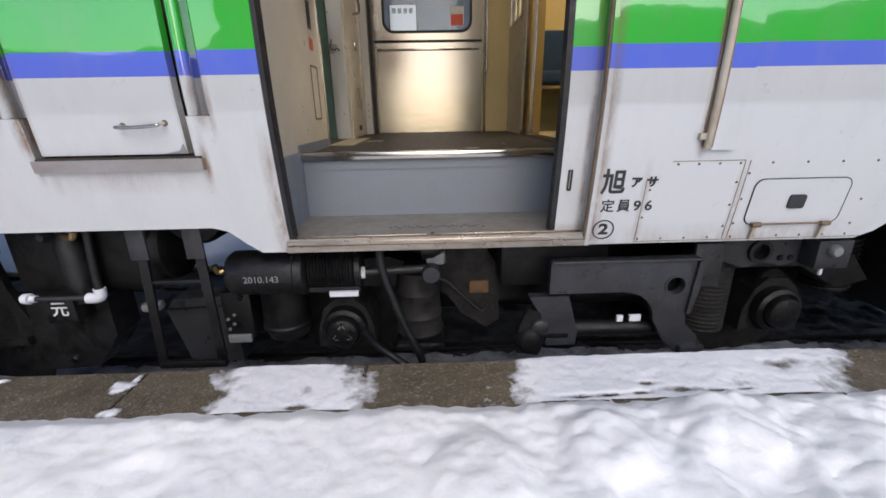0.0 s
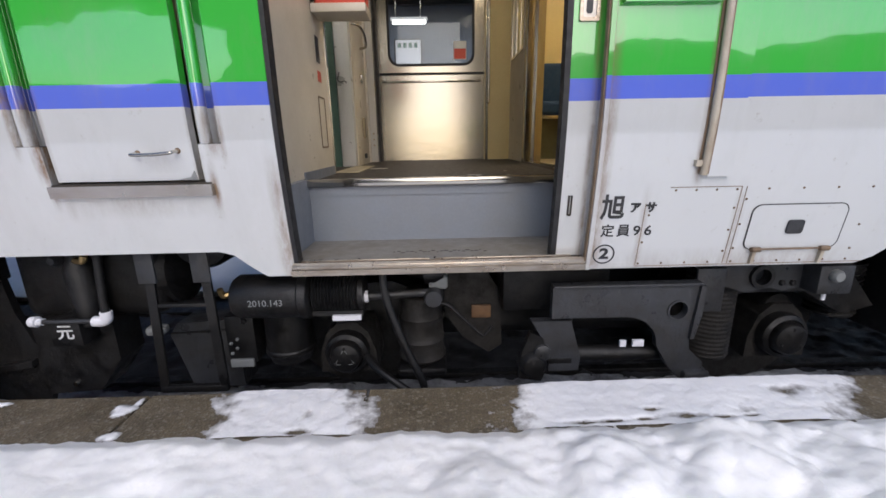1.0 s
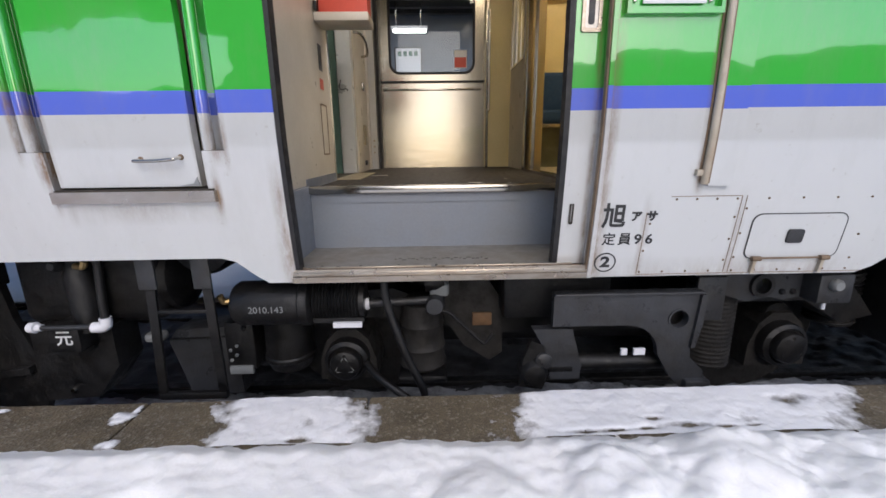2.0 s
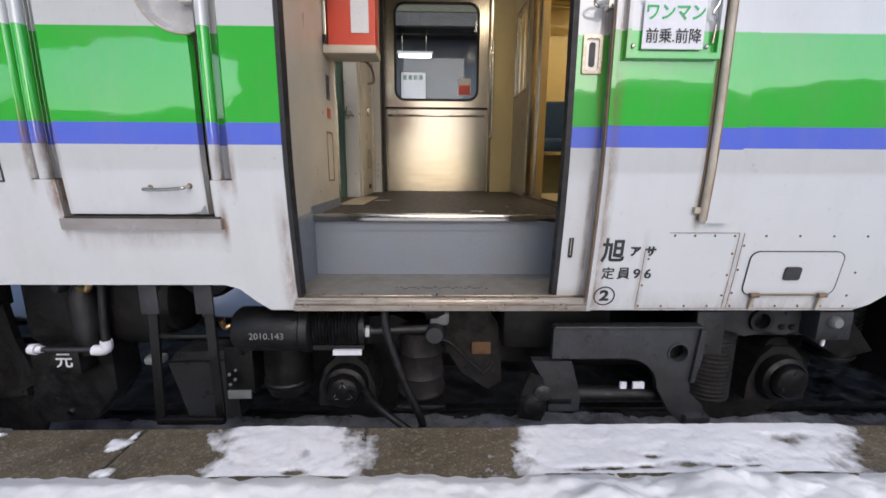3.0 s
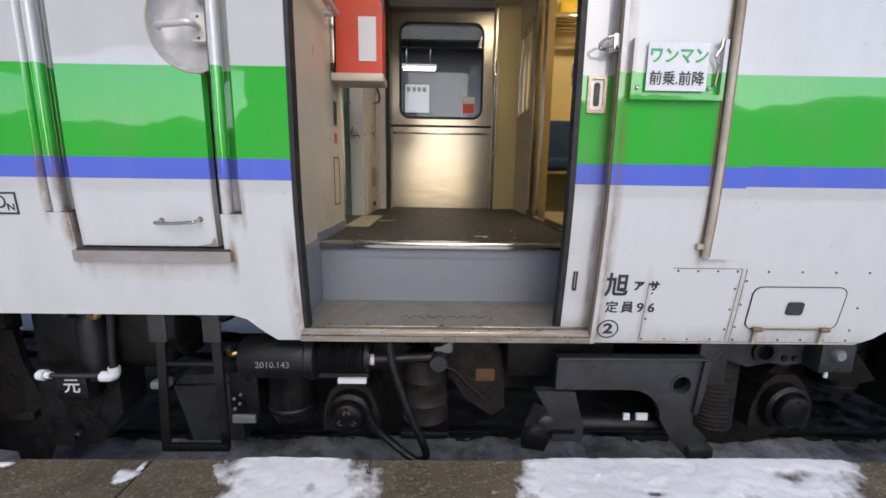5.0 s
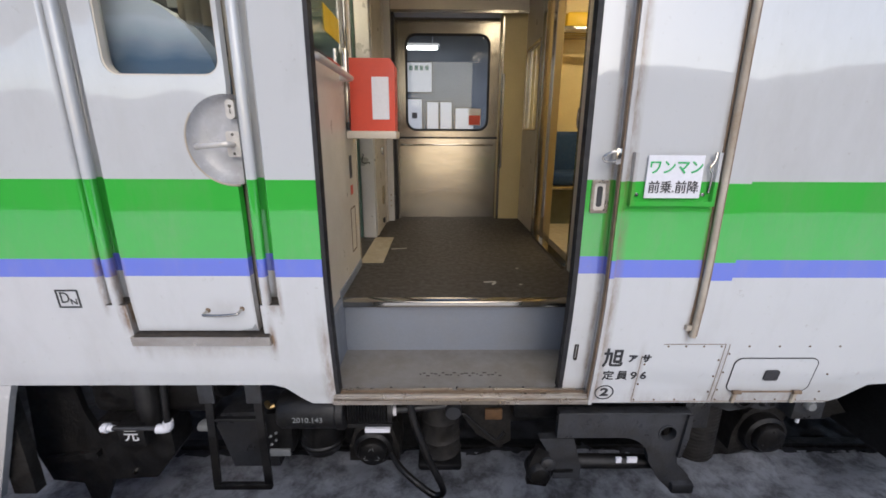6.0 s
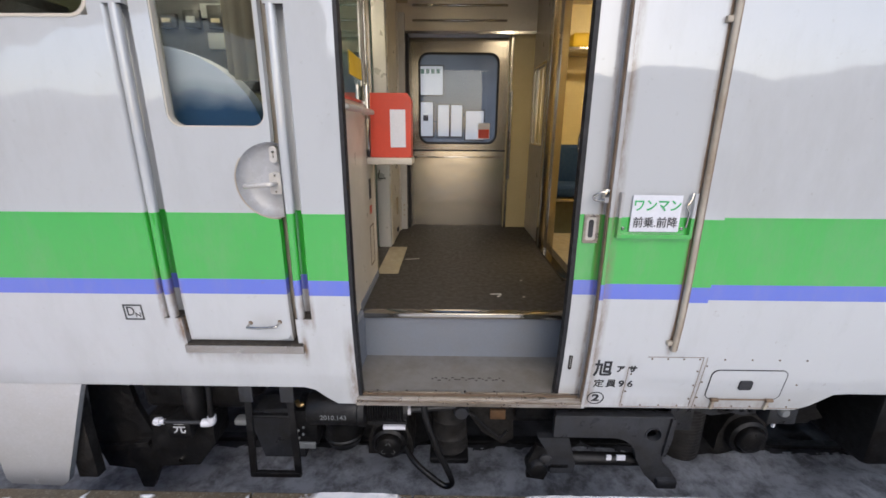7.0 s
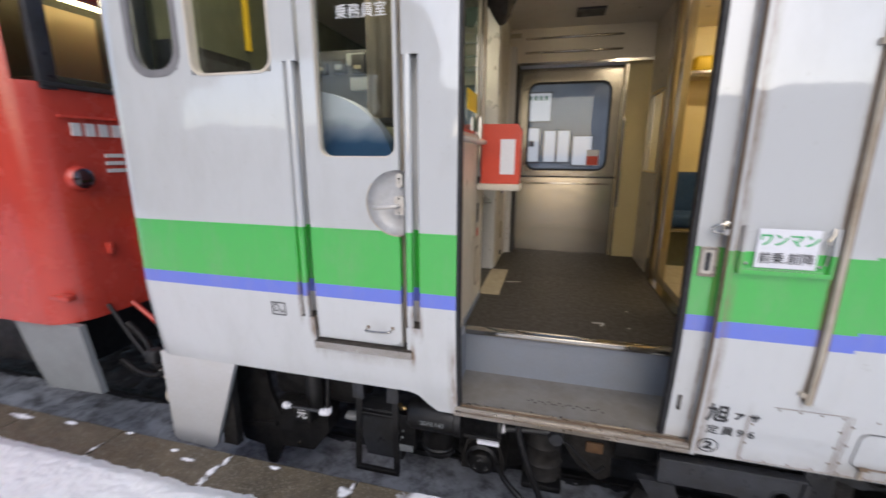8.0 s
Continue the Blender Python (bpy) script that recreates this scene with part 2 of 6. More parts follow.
def snow_material(name, base, shade, thin=False, dirty=False):
    m, nt, b = nodes_of(name)
    big = spread(nt, noise_node(nt, 6.5, 8, 0.72), 0.42, 0.62, 0, 0.95) if dirty else spread(nt, noise_node(nt, 2.2, 6, 0.65), 0.45, 0.75, 0, 0.6)
    fine = spread(nt, noise_node(nt, 40.0, 5), 0.45, 0.75, 0, 0.3)
    c = mixed(nt, big, base, shade)
    c = mixed(nt, fine, c, tuple(x * 0.86 for x in base))
    if thin:
        # where it lies thinnest the wet stone shows through
        geo = nt.nodes.new("ShaderNodeNewGeometry")
        xyz = nt.nodes.new("ShaderNodeSeparateXYZ")
        nt.links.new(geo.outputs["Position"], xyz.inputs["Vector"])
        add = nt.nodes.new("ShaderNodeMath")
        add.operation = "MULTIPLY_ADD"
        nt.links.new(noise_node(nt, 60.0, 6, 0.75), add.inputs[0])
        add.inputs[1].default_value = 0.006
        nt.links.new(xyz.outputs["Z"], add.inputs[2])
        c = mixed(nt, spread(nt, add.outputs["Value"], 0.0028, 0.0075, 0.92, 0), c, (0.13, 0.115, 0.10))
    nt.links.new(c, b.inputs["Base Color"])
    b.inputs["Roughness"].default_value = 0.55
    b.inputs["Subsurface Weight"].default_value = 0.15
    b.inputs["Subsurface Radius"].default_value = (0.03, 0.03, 0.035)
    bumped(nt, b, noise_node(nt, 30.0, 8, 0.75), 0.5, 0.008)
    return m


GLASS = glass_material()
STATION = surface("blue_grey_station_wall", (0.13, 0.15, 0.19), (0.08, 0.09, 0.11), 1.5, 0.6, bump=0.05, dirt=0.6)
SNOW = snow_material("trodden_snow", (0.90, 0.885, 0.87), (0.82, 0.795, 0.77))
ICE = snow_material("thin_wet_snow", (0.84, 0.83, 0.83), (0.62, 0.61, 0.62), True)
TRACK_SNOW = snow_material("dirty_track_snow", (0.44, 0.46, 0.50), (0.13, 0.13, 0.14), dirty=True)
# near-black ground colour carries the shade under the car
SHADED_BALLAST = snow_material("shaded_snow_and_ballast", (0.055, 0.057, 0.065), (0.018, 0.0175, 0.018), dirty=True)
WARM_TUBE = lamp_material("warm_tube", (1.0, 0.82, 0.50), 60.0)
VEST_LAMP = lamp_material("vestibule_diffuser", (1.0, 0.86, 0.62), 13.0)
# glow for the added cab fill, not a known fitting
CAB_FILL = lamp_material("cab_fill_glow", (1.0, 0.88, 0.60), 110.0)
DIM_TUBE = lamp_material("dim_tube", (1.0, 0.80, 0.42), 7.0)
COOL_TUBE = lamp_material("cool_tube", (1.0, 0.97, 0.9), 9.0)


# ---- building helpers ----
def mesh_object(name, bm, material, smooth=False):
    me = bpy.data.meshes.new(name)
    bmesh.ops.recalc_face_normals(bm, faces=bm.faces)
    bm.to_mesh(me)
    bm.free()
    for m in material if isinstance(material, (list, tuple)) else [material]:
        me.materials.append(m)
    if smooth:
        for p in me.polygons:
            p.use_smooth = True
        me.set_sharp_from_angle(angle=radians(38))
    return new(name, me)


def part(name, bm, material, parent, label="", smooth=True):
    ob = mesh_object(name, bm, material, smooth)
    ob.parent = parent
    if label:
        tagged(ob, label)
    return ob


def thing(name, label, category, at=(0, 0, 0), group="", kind=""):
    e = new(name)
    e.empty_display_size = 0.05
    return tagged(e, label, category, group, kind)


def setting(name, bm, material, label="", smooth=False):
    return tagged(mesh_object(name, bm, material, smooth), label, kind="structure")


def box(bm, x0, x1, y0, y1, z0, z1, bevel=0.0, segments=2):
    vs = bmesh.ops.create_cube(bm, size=1)["verts"]
    for v in vs:
        v.co = Vector(((x0 + x1) / 2 + v.co.x * (x1 - x0), (y0 + y1) / 2 + v.co.y * (y1 - y0), (z0 + z1) / 2 + v.co.z * (z1 - z0)))
    if bevel:
        es = list({e for v in vs for e in v.link_edges})
        bmesh.ops.bevel(bm, geom=es, offset=bevel, segments=segments, affect="EDGES", profile=0.5)
    return bm


def boxed(*a, **k):
    return box(bmesh.new(), *a, **k)


def lathe(bm, p0, p1, radii, seg=24):
    """A round body from p0 to p1; radii: (fraction, radius) rows."""
    p0, p1 = Vector(p0), Vector(p1)
    q = (p1 - p0).to_track_quat("Z", "Y")
    length = (p1 - p0).length
    rings = []
    for f, r in radii:
        rings.append([bm.verts.new(p0 + q @ Vector((r * math.cos(a), r * math.sin(a), f * length))) for a in [2 * math.pi * k / seg for k in range(seg)]])
    for a, b in zip(rings, rings[1:]):
        for k in range(seg):
            bm.faces.new((a[k], a[(k + 1) % seg], b[(k + 1) % seg], b[k]))
    bm.faces.new(rings[0][::-1])
    bm.faces.new(rings[-1])
    return bm


def rod(bm, p0, p1, r, seg=14):
    return lathe(bm, p0, p1, [(0, r * 0.85), (0.004, r), (0.996, r), (1, r * 0.85)], seg)


def smooth_path(pts, steps=6):
    pts = [Vector(p) for p in pts]
    out = []
    for i in range(len(pts) - 1):
        a, b, c, d = pts[max(i - 1, 0)], pts[i], pts[i + 1], pts[min(i + 2, len(pts) - 1)]
        for k in range(steps):
            t = k / steps
            out.append(0.5 * ((2 * b) + (c - a) * t + (2 * a - 5 * b + 4 * c - d) * t * t + (3 * b - a - 3 * c + d) * t ** 3))
    return out + [pts[-1]]


def pipe(bm, pts, r, seg=12, curved=True):
    pts = smooth_path(pts) if curved else [Vector(p) for p in pts]
    rings = []
    side = None
    for i, p in enumerate(pts):
        d = (pts[min(i + 1, len(pts) - 1)] - pts[max(i - 1, 0)]).normalized()
        if side is None:
            side = d.orthogonal().normalized()
        side = (side - d * side.dot(d)).normalized()
        up = d.cross(side)
        rings.append([bm.verts.new(p + r * (math.cos(a) * side + math.sin(a) * up)) for a in [2 * math.pi * k / seg for k in range(seg)]])
    for a, b in zip(rings, rings[1:]):
        for k in range(seg):
            bm.faces.new((a[k], a[(k + 1) % seg], b[(k + 1) % seg], b[k]))
    bm.faces.new(rings[0][::-1])
    bm.faces.new(rings[-1])
    return bm


def plate(bm, outline, y0, y1, holes=(), bevel=0.0, skin=None):
    """A plate with an outline in x and z, from y0 to y1. With skin, y0 and y1 are offsets from that surface."""
    edges = []
    for loop in (outline, *holes):
        vs = [bm.verts.new((x, 0, z)) for x, z in loop]
        edges += [bm.edges.new((vs[k], vs[(k + 1) % len(vs)])) for k in range(len(vs))]
    faces = [g for g in bmesh.ops.triangle_fill(bm, edges=edges, use_beauty=True)["geom"] if isinstance(g, bmesh.types.BMFace)]
    back = bmesh.ops.extrude_face_region(bm, geom=faces)["geom"]
    back = {g for g in back if isinstance(g, bmesh.types.BMVert)}
    front = {v for f in faces for v in f.verts}
    for v in front | back:
        v.co.y = (y1 if v in back else y0) + (skin(v.co.z) if skin else 0)
    return bm


def round_rect(x0, x1, z0, z1, r, n=6):
    out = []
    for cx, cz, a0 in ((x1 - r, z1 - r, 0), (x0 + r, z1 - r, 90), (x0 + r, z0 + r, 180), (x1 - r, z0 + r, 270)):
        out += [(cx + r * math.cos(radians(a0 + 90 * k / n)), cz + r * math.sin(radians(a0 + 90 * k / n))) for k in range(n + 1)]
    return out


def disc(cx, cz, r, n=24):
    return [(cx + r * math.cos(2 * math.pi * k / n), cz + r * math.sin(2 * math.pi * k / n)) for k in range(n)]


def lettering(name, text, size, x, y, z, material, parent, label="", skin=None, turn=0.0, wide=1.0, out=0.0015, bold=0.0):
    """Flat letters on a wall that faces -y, centred on x and z."""
    cu = bpy.data.curves.new("letters", "FONT")
    cu.body, cu.size, cu.align_x, cu.align_y, cu.extrude = text, size, "CENTER", "CENTER", 0.0006
    cu.resolution_u, cu.offset = 3, bold
    tmp = bpy.data.objects.new("letters", cu)
    me = bpy.data.meshes.new_from_object(tmp)
    bpy.data.objects.remove(tmp)
    for v in me.vertices:
        u, w, d = v.co.x * wide, v.co.y, v.co.z
        zz = z + w * math.cos(turn) + u * math.sin(turn)
        v.co = ((x + u * math.cos(turn) - w * math.sin(turn)), (skin(zz) if skin else y) - out - d, zz)
    me.materials.clear()
    me.materials.append(material)
    ob = new(name, me)
    ob.parent = parent
    if label:
        tagged(ob, label)
    return ob


def side(z):
    """The coach side's y at a height: upright, drawn in towards the sill."""
    return 1.33 + 0.07 * (max(0.0, 0.95 - z) / 0.61) ** 1.5


def panel(bm, x0, x1, z0, z1, out, thick, nz=None):
    """A panel that follows the coach side; out: how far it stands proud."""
    n = nz or max(2, int((z1 - z0) / 0.12) + 1)
    zs = [z0 + (z1 - z0) * k / n for k in range(n + 1)]
    grid = [[[bm.verts.new((x, side(z) - out + d, z)) for z in zs] for d in (0, thick)] for x in (x0, x1)]
    for k in range(n):
        bm.faces.new((grid[0][0][k], grid[1][0][k], grid[1][0][k + 1], grid[0][0][k + 1]))
        bm.faces.new((grid[0][1][k], grid[0][1][k + 1], grid[1][1][k + 1], grid[1][1][k]))
        for g in grid:
            bm.faces.new((g[0][k], g[0][k + 1], g[1][k + 1], g[1][k]))
    for k in (0, n):
        bm.faces.new((grid[0][0][k], grid[0][1][k], grid[1][1][k], grid[1][0][k]))
    return bm


# ---- coach shell ----
SILL_Z, FLOOR_Z, NOSE_X, FAR_Y = 0.40, 0.655, -2.37, 4.18
railcar = thing("railcar", "light grey railcar with green and blue bands beside the platform", "train")


def bottom(x):
    for (xa, za), (xb, zb) in zip(((-9, 0.46), (-0.75, 0.46), (-0.70, 0.445), (-0.645, 0.395), (-0.60, 0.362), (1.54, 0.36), (1.60, 0.385), (1.69, 0.455), (1.75, 0.46)),
                                  ((-0.75, 0.46), (-0.70, 0.445), (-0.645, 0.395), (-0.60, 0.362), (1.54, 0.36), (1.60, 0.385), (1.69, 0.455), (1.75, 0.46), (20, 0.46))):
        if xa <= x <= xb:
            return za + (zb - za) * (x - xa) / (xb - xa)
    return 0.46


DOOR = (-0.50, 0.56, 0.0, 2.50)
OPENINGS = [DOOR, (-1.236, -0.742, 0.70, 2.50), (-1.310, -1.236, 0.825, 2.03), (-0.742, -0.668, 0.825, 2.03),
            (-1.794, -1.362, 1.992, 2.55), (-2.13, -1.876, 2.02, 2.55)]


def coach_side():
    bm = bmesh.new()
    xs = {NOSE_X, NOSE_X + 0.006, NOSE_X + 0.02, NOSE_X + 0.045, NOSE_X + 0.08, NOSE_X + 0.12, -0.75, -0.70, -0.645, -0.60, 1.54, 1.57, 1.60, 1.65, 1.69, 1.75, 3.0, 5.5}
    zs = {0.50, 0.56, 0.62, 0.68, 0.75, 0.82, 0.88, 0.95, 1.2, 1.6, 2.8}
    for a, b, c, d in OPENINGS:
        xs |= {a, b}
        zs |= {d} | ({c} if c > 0.4 else set())
    xs, zs = sorted(xs), sorted(zs)

    def at(x, k):
        z = bottom(x) if k == 0 else zs[k - 1]
        r = 0.12
        u = max(0.0, NOSE_X + r - x)
        return bm.verts.new((x, side(z) + r - math.sqrt(max(0, r * r - u * u)), z))
    grid = [[at(x, k) for k in range(len(zs) + 1)] for x in xs]
    faces = []
    for i in range(len(xs) - 1):
        for k in range(len(zs)):
            mx, mz = (xs[i] + xs[i + 1]) / 2, ((zs[k - 1] if k else 0.42) + zs[k]) / 2
            if not any(a < mx < b and c < mz < d for a, b, c, d in OPENINGS):
                faces.append(bm.faces.new((grid[i][k], grid[i + 1][k], grid[i + 1][k + 1], grid[i][k + 1])))
    made = bmesh.ops.extrude_face_region(bm, geom=faces)["geom"]
    for g in made:
        if isinstance(g, bmesh.types.BMVert):
            g.co.y += 0.035
    bmesh.ops.delete(bm, geom=[v for v in bm.verts if not v.link_faces], context="VERTS")
    return bm


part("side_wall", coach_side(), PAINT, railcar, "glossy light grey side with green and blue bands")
bm = boxed(NOSE_X, NOSE_X + 0.05, side(2) + 0.12, FAR_Y - 0.1, 0.46, 2.8)
part("end_wall", bm, PAINT, railcar, smooth=False)
bm = bmesh.new()
for x0, x1, z0, z1 in ((NOSE_X, -2.0, 0.46, 2.8), (-1.0, -0.48, 0.46, 2.8), (-2.0, -1.0, 0.46, 1.75), (-2.0, -1.0, 2.5, 2.8), (0.48, 5.5, 0.46, 2.8), (-0.48, 0.48, 2.45, 2.8), (-0.48, 0.48, 0.46, 0.655)):
    box(bm, x0, x1, FAR_Y - 0.05, FAR_Y, z0, z1)
part("far_side_wall", bm, WHITE, railcar, smooth=False)
bm = bmesh.new()
arc = [(math.cos(radians(a)), math.sin(radians(a))) for a in range(0, 181, 12)]
ring = []
for x in (NOSE_X, 5.55):
    ring.append([bm.verts.new((x, 2.755 - 1.43 * c, 2.8 + 0.55 * s)) for c, s in arc])
for k in range(len(arc) - 1):
    bm.faces.new((ring[0][k], ring[1][k], ring[1][k + 1], ring[0][k + 1]))
for r in ring:
    bm.faces.new(r)
part("roof", bm, GREY_SKIRT, railcar)
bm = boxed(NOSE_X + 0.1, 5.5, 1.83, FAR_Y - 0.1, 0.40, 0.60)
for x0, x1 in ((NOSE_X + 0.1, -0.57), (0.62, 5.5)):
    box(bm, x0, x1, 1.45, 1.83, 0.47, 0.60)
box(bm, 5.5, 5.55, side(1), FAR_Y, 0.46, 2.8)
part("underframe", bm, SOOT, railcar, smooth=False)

# plough-shaped skirt below the cab
bm = plate(bmesh.new(), [(-2.33, 0.47), (-1.80, 0.455), (-1.83, 0.38), (-2.02, -0.13), (-2.06, -0.16), (-2.32, -0.15), (-2.34, -0.12)], 0.0, 0.03, skin=lambda z: 1.385 + 0.03 * max(0, 0.4 - z))
box(bm, -2.33, -1.95, 1.415, 1.46, 0.30, 0.46)
part("skirt", bm, WHITE, railcar, "white-painted sheet skirt under the cab", smooth=False)
bm = boxed(-2.0, -1.90, 1.44, 1.49, -0.14, 0.44)
part("skirt_bracket", bm, BROWN_IRON, railcar, smooth=False)

# boarding sill
bm = panel(bmesh.new(), -0.512, 0.548, 0.362, 0.384, 0.012, 0.06, 2)
box(bm, -0.512, 0.548, 1.385, 1.43, 0.384, 0.402, 0.004)
box(bm, -0.505, 0.54, 1.388, 1.396, 0.402, 0.409)
part("door_sill", bm, WORN_STEEL, railcar, "worn stainless door sill")

# rounded window frames on the cab side
for x0, x1, z0, r, frame_mat, deep in ((-1.794, -1.362, 1.992, 0.06, CREAM, 0.040), (-2.13, -1.876, 2.02, 0.10, GREY_RUBBER, 0.014)):
    grow = 0.006 if frame_mat is CREAM else 0.03
    f = part("window_frame", plate(bmesh.new(), round_rect(x0 - grow, x1 + grow, z0 - grow, 2.60, r + grow * 0.7), 1.327, 1.34 + deep, [round_rect(x0 + 0.004, x1 - 0.004, z0 + 0.004, 2.56, r)]), frame_mat, railcar, "cream window reveal" if frame_mat is CREAM else "weathered grey rubber window seal")
    g = part("pane", boxed(x0, x1, 1.33 + deep, 1.335 + deep, z0, 2.58), GLASS, f, smooth=False)

# ---- crew door ----
LOCK_X, LOCK_Z, LOCK_R = -0.775, 1.416, 0.147
outline = [(-1.222, 0.712), (-0.768, 0.712)] + [(-0.768, 0.712 + 0.092 * k) for k in range(1, 6)]
outline += [(LOCK_X - LOCK_R * math.sin(radians(a)), LOCK_Z - LOCK_R * math.cos(radians(a))) for a in range(-2, 183, 8)]
outline += [(-0.768, 1.60 + 0.12 * k) for k in range(8)] + [(-0.768, 2.49), (-1.222, 2.49)] + [(-1.222, 2.385 - 0.12 * k) for k in range(14)]
crew_door = part("crew_door", plate(bmesh.new(), outline, 0.012, 0.046, [round_rect(-1.153, -0.783, 1.617, 2.42, 0.05)], skin=side), PAINT, railcar, "narrow crew door with a round lock recess")
for x0, x1, m in ((-1.250, -1.212, SEAM), (-0.780, -0.734, STAINED)):
    part("door_gap", panel(bmesh.new(), x0, x1, 0.70, 2.49, -0.080, 0.02), m, railcar, "dirty dark door seam")
bm = plate(bmesh.new(), round_rect(-1.156, -0.780, 1.614, 2.423, 0.052), 0.0175, 0.056, [round_rect(-1.149, -0.787, 1.622, 2.416, 0.046)], skin=side)
part("window_frame", bm, CREAM, crew_door, "cream rounded window reveal")
part("pane", boxed(-1.15, -0.786, 1.372, 1.377, 1.62, 2.418), GLASS, crew_door, smooth=False)
# dished recess round the lock, cut off straight beside the rail
bm = bmesh.new()
rows = []
for f, d in ((1.0, 0.011), (0.98, 0.026), (0.93, 0.042), (0.82, 0.054), (0.5, 0.060), (0.02, 0.060)):
    rows.append([bm.verts.new((min(LOCK_X - LOCK_R * f * math.sin(radians(a)), -0.744), side(1.4) + d, LOCK_Z - LOCK_R * f * math.cos(radians(a)))) for a in range(0, 360, 8)])
for a, b in zip(rows, rows[1:]):
    for k in range(len(a)):
        bm.faces.new((a[k], a[(k + 1) % len(a)], b[(k + 1) % len(a)], b[k]))
bm.faces.new(rows[-1])
# paint greyed for the shade inside the dish, with brownish grime
part("lock_recess", bm, surface("shaded_grimy_recess_paint", (0.47, 0.475, 0.485), (0.27, 0.24, 0.20), 7, 0.25, bump=0.04, coat=0.3, dirt=0.7), crew_door, "dished lock recess, greyed to carry its shade")
bm = bmesh.new()
pipe(bm, [(LOCK_X - 0.149 * math.sin(radians(a)), side(1.4) + 0.012, LOCK_Z - 0.149 * math.cos(radians(a))) for a in range(-6, 130, 6)], 0.0036, 8, False)
part("recess_rim", bm, STAINED, crew_door, "dirty pressed rim")
lock = part("lock_plate", plate(bmesh.new(), round_rect(-0.796, -0.750, 1.362, 1.446, 0.008), 1.355, 1.394, [disc(-0.773, 1.435, 0.005, 8), disc(-0.773, 1.372, 0.005, 8)]), PLATE_STEEL, crew_door, "steel lock plate")
part("lever", pipe(bmesh.new(), [(-0.773, 1.36, 1.405), (-0.773, 1.325, 1.405), (-0.785, 1.315, 1.405), (-0.820, 1.315, 1.402), (-0.870, 1.318, 1.398), (-0.882, 1.33, 1.394)], 0.010), PLATE_STEEL, lock)
esc = part("keyhole_plate", plate(bmesh.new(), round_rect(-0.786, -0.756, 1.485, 1.548, 0.014), 1.355, 1.392, [disc(-0.771, 1.525, 0.006, 10), round_rect(-0.773, -0.769, 1.502, 1.518, 0.0015, 2)]), PLATE_STEEL, crew_door)
part("grab_handle", pipe(bmesh.new(), [(-0.944, 1.362, 0.80), (-0.944, 1.322, 0.797), (-0.936, 1.313, 0.796), (-0.88, 1.311, 0.796), (-0.824, 1.313, 0.80), (-0.816, 1.322, 0.803), (-0.816, 1.362, 0.806)], 0.0055), STEEL, crew_door, "small chrome grab handle")
for x in (-0.944, -0.816):
    part("handle_foot", lathe(bmesh.new(), (x, 1.362, 0.80 if x < -0.9 else 0.806), (x, 1.345, 0.80 if x < -0.9 else 0.806), [(0, 0.012), (0.7, 0.010), (1, 0.007)], 12), RUST, crew_door)
sill = part("crew_sill", panel(bmesh.new(), -1.236, -0.716, 0.662, 0.70, 0.022, 0.06, 2), SILL, railcar, "rust-stained stainless step sill")
part("sill_lip", panel(bmesh.new(), -1.230, -0.722, 0.70, 0.705, 0.010, 0.05, 1), SEAM, sill)
part("torn_patch", plate(bmesh.new(), [(-0.835, 0.714), (-0.79, 0.722), (-0.776, 0.742), (-0.770, 0.714)], 0.008, 0.011, skin=side), GREY_SKIRT, railcar, "bare grey scuffed patch", smooth=False)
# grab rails sunk into pressed grooves
def swept(bm, profile, z0, z1, n=16, closed=False):
    """A section in x and depth, drawn along the coach side from z0 to z1."""
    rings = [[bm.verts.new((x, side(z) + d, z)) for x, d in profile] for z in [z0 + (z1 - z0) * k / n for k in range(n + 1)]]
    m = len(profile)
    for a, b in zip(rings, rings[1:]):
        for k in range(m if closed else m - 1):
            bm.faces.new((a[k], a[(k + 1) % m], b[(k + 1) % m], b[k]))
    if closed:
        bm.faces.new(rings[0])
        bm.faces.new(rings[-1])
    return bm


LIP = ((0.0, 0.0005), (0.003, 0.002), (0.007, 0.007), (0.009, 0.016), (0.010, 0.035), (0.013, 0.065), (0.018, 0.078))
for edge, far, into, xr in ((-1.310, -1.226, 1, -1.273), (-0.668, -0.764, -1, -0.7215)):
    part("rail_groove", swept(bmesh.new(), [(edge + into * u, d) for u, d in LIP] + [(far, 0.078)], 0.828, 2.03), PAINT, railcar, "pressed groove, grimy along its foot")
    bar_section = [(xr + 0.0165 * math.copysign(abs(math.cos(a)) ** 0.7, math.cos(a)), 0.017 + 0.020 * math.copysign(abs(math.sin(a)) ** 0.8, math.sin(a))) for a in [2 * math.pi * (k + 0.5) / 16 for k in range(16)]]
    part("grab_rail", swept(bmesh.new(), bar_section, 0.826, 2.034, closed=True), PAINT, railcar, "painted vertical grab rail")
    lo_x, hi_x = min(edge, edge + into * 0.074), max(edge, edge + into * 0.074)
    part("rail_foot", panel(bmesh.new(), lo_x + 0.002, hi_x - 0.002, 0.820, 0.828, -0.002, 0.08, 1), SEAM, railcar, "rusty ledge at the groove's foot")
    part("rail_head", panel(bmesh.new(), lo_x + 0.002, hi_x - 0.002, 2.030, 2.040, 0.001, 0.08, 1), PAINT, railcar)

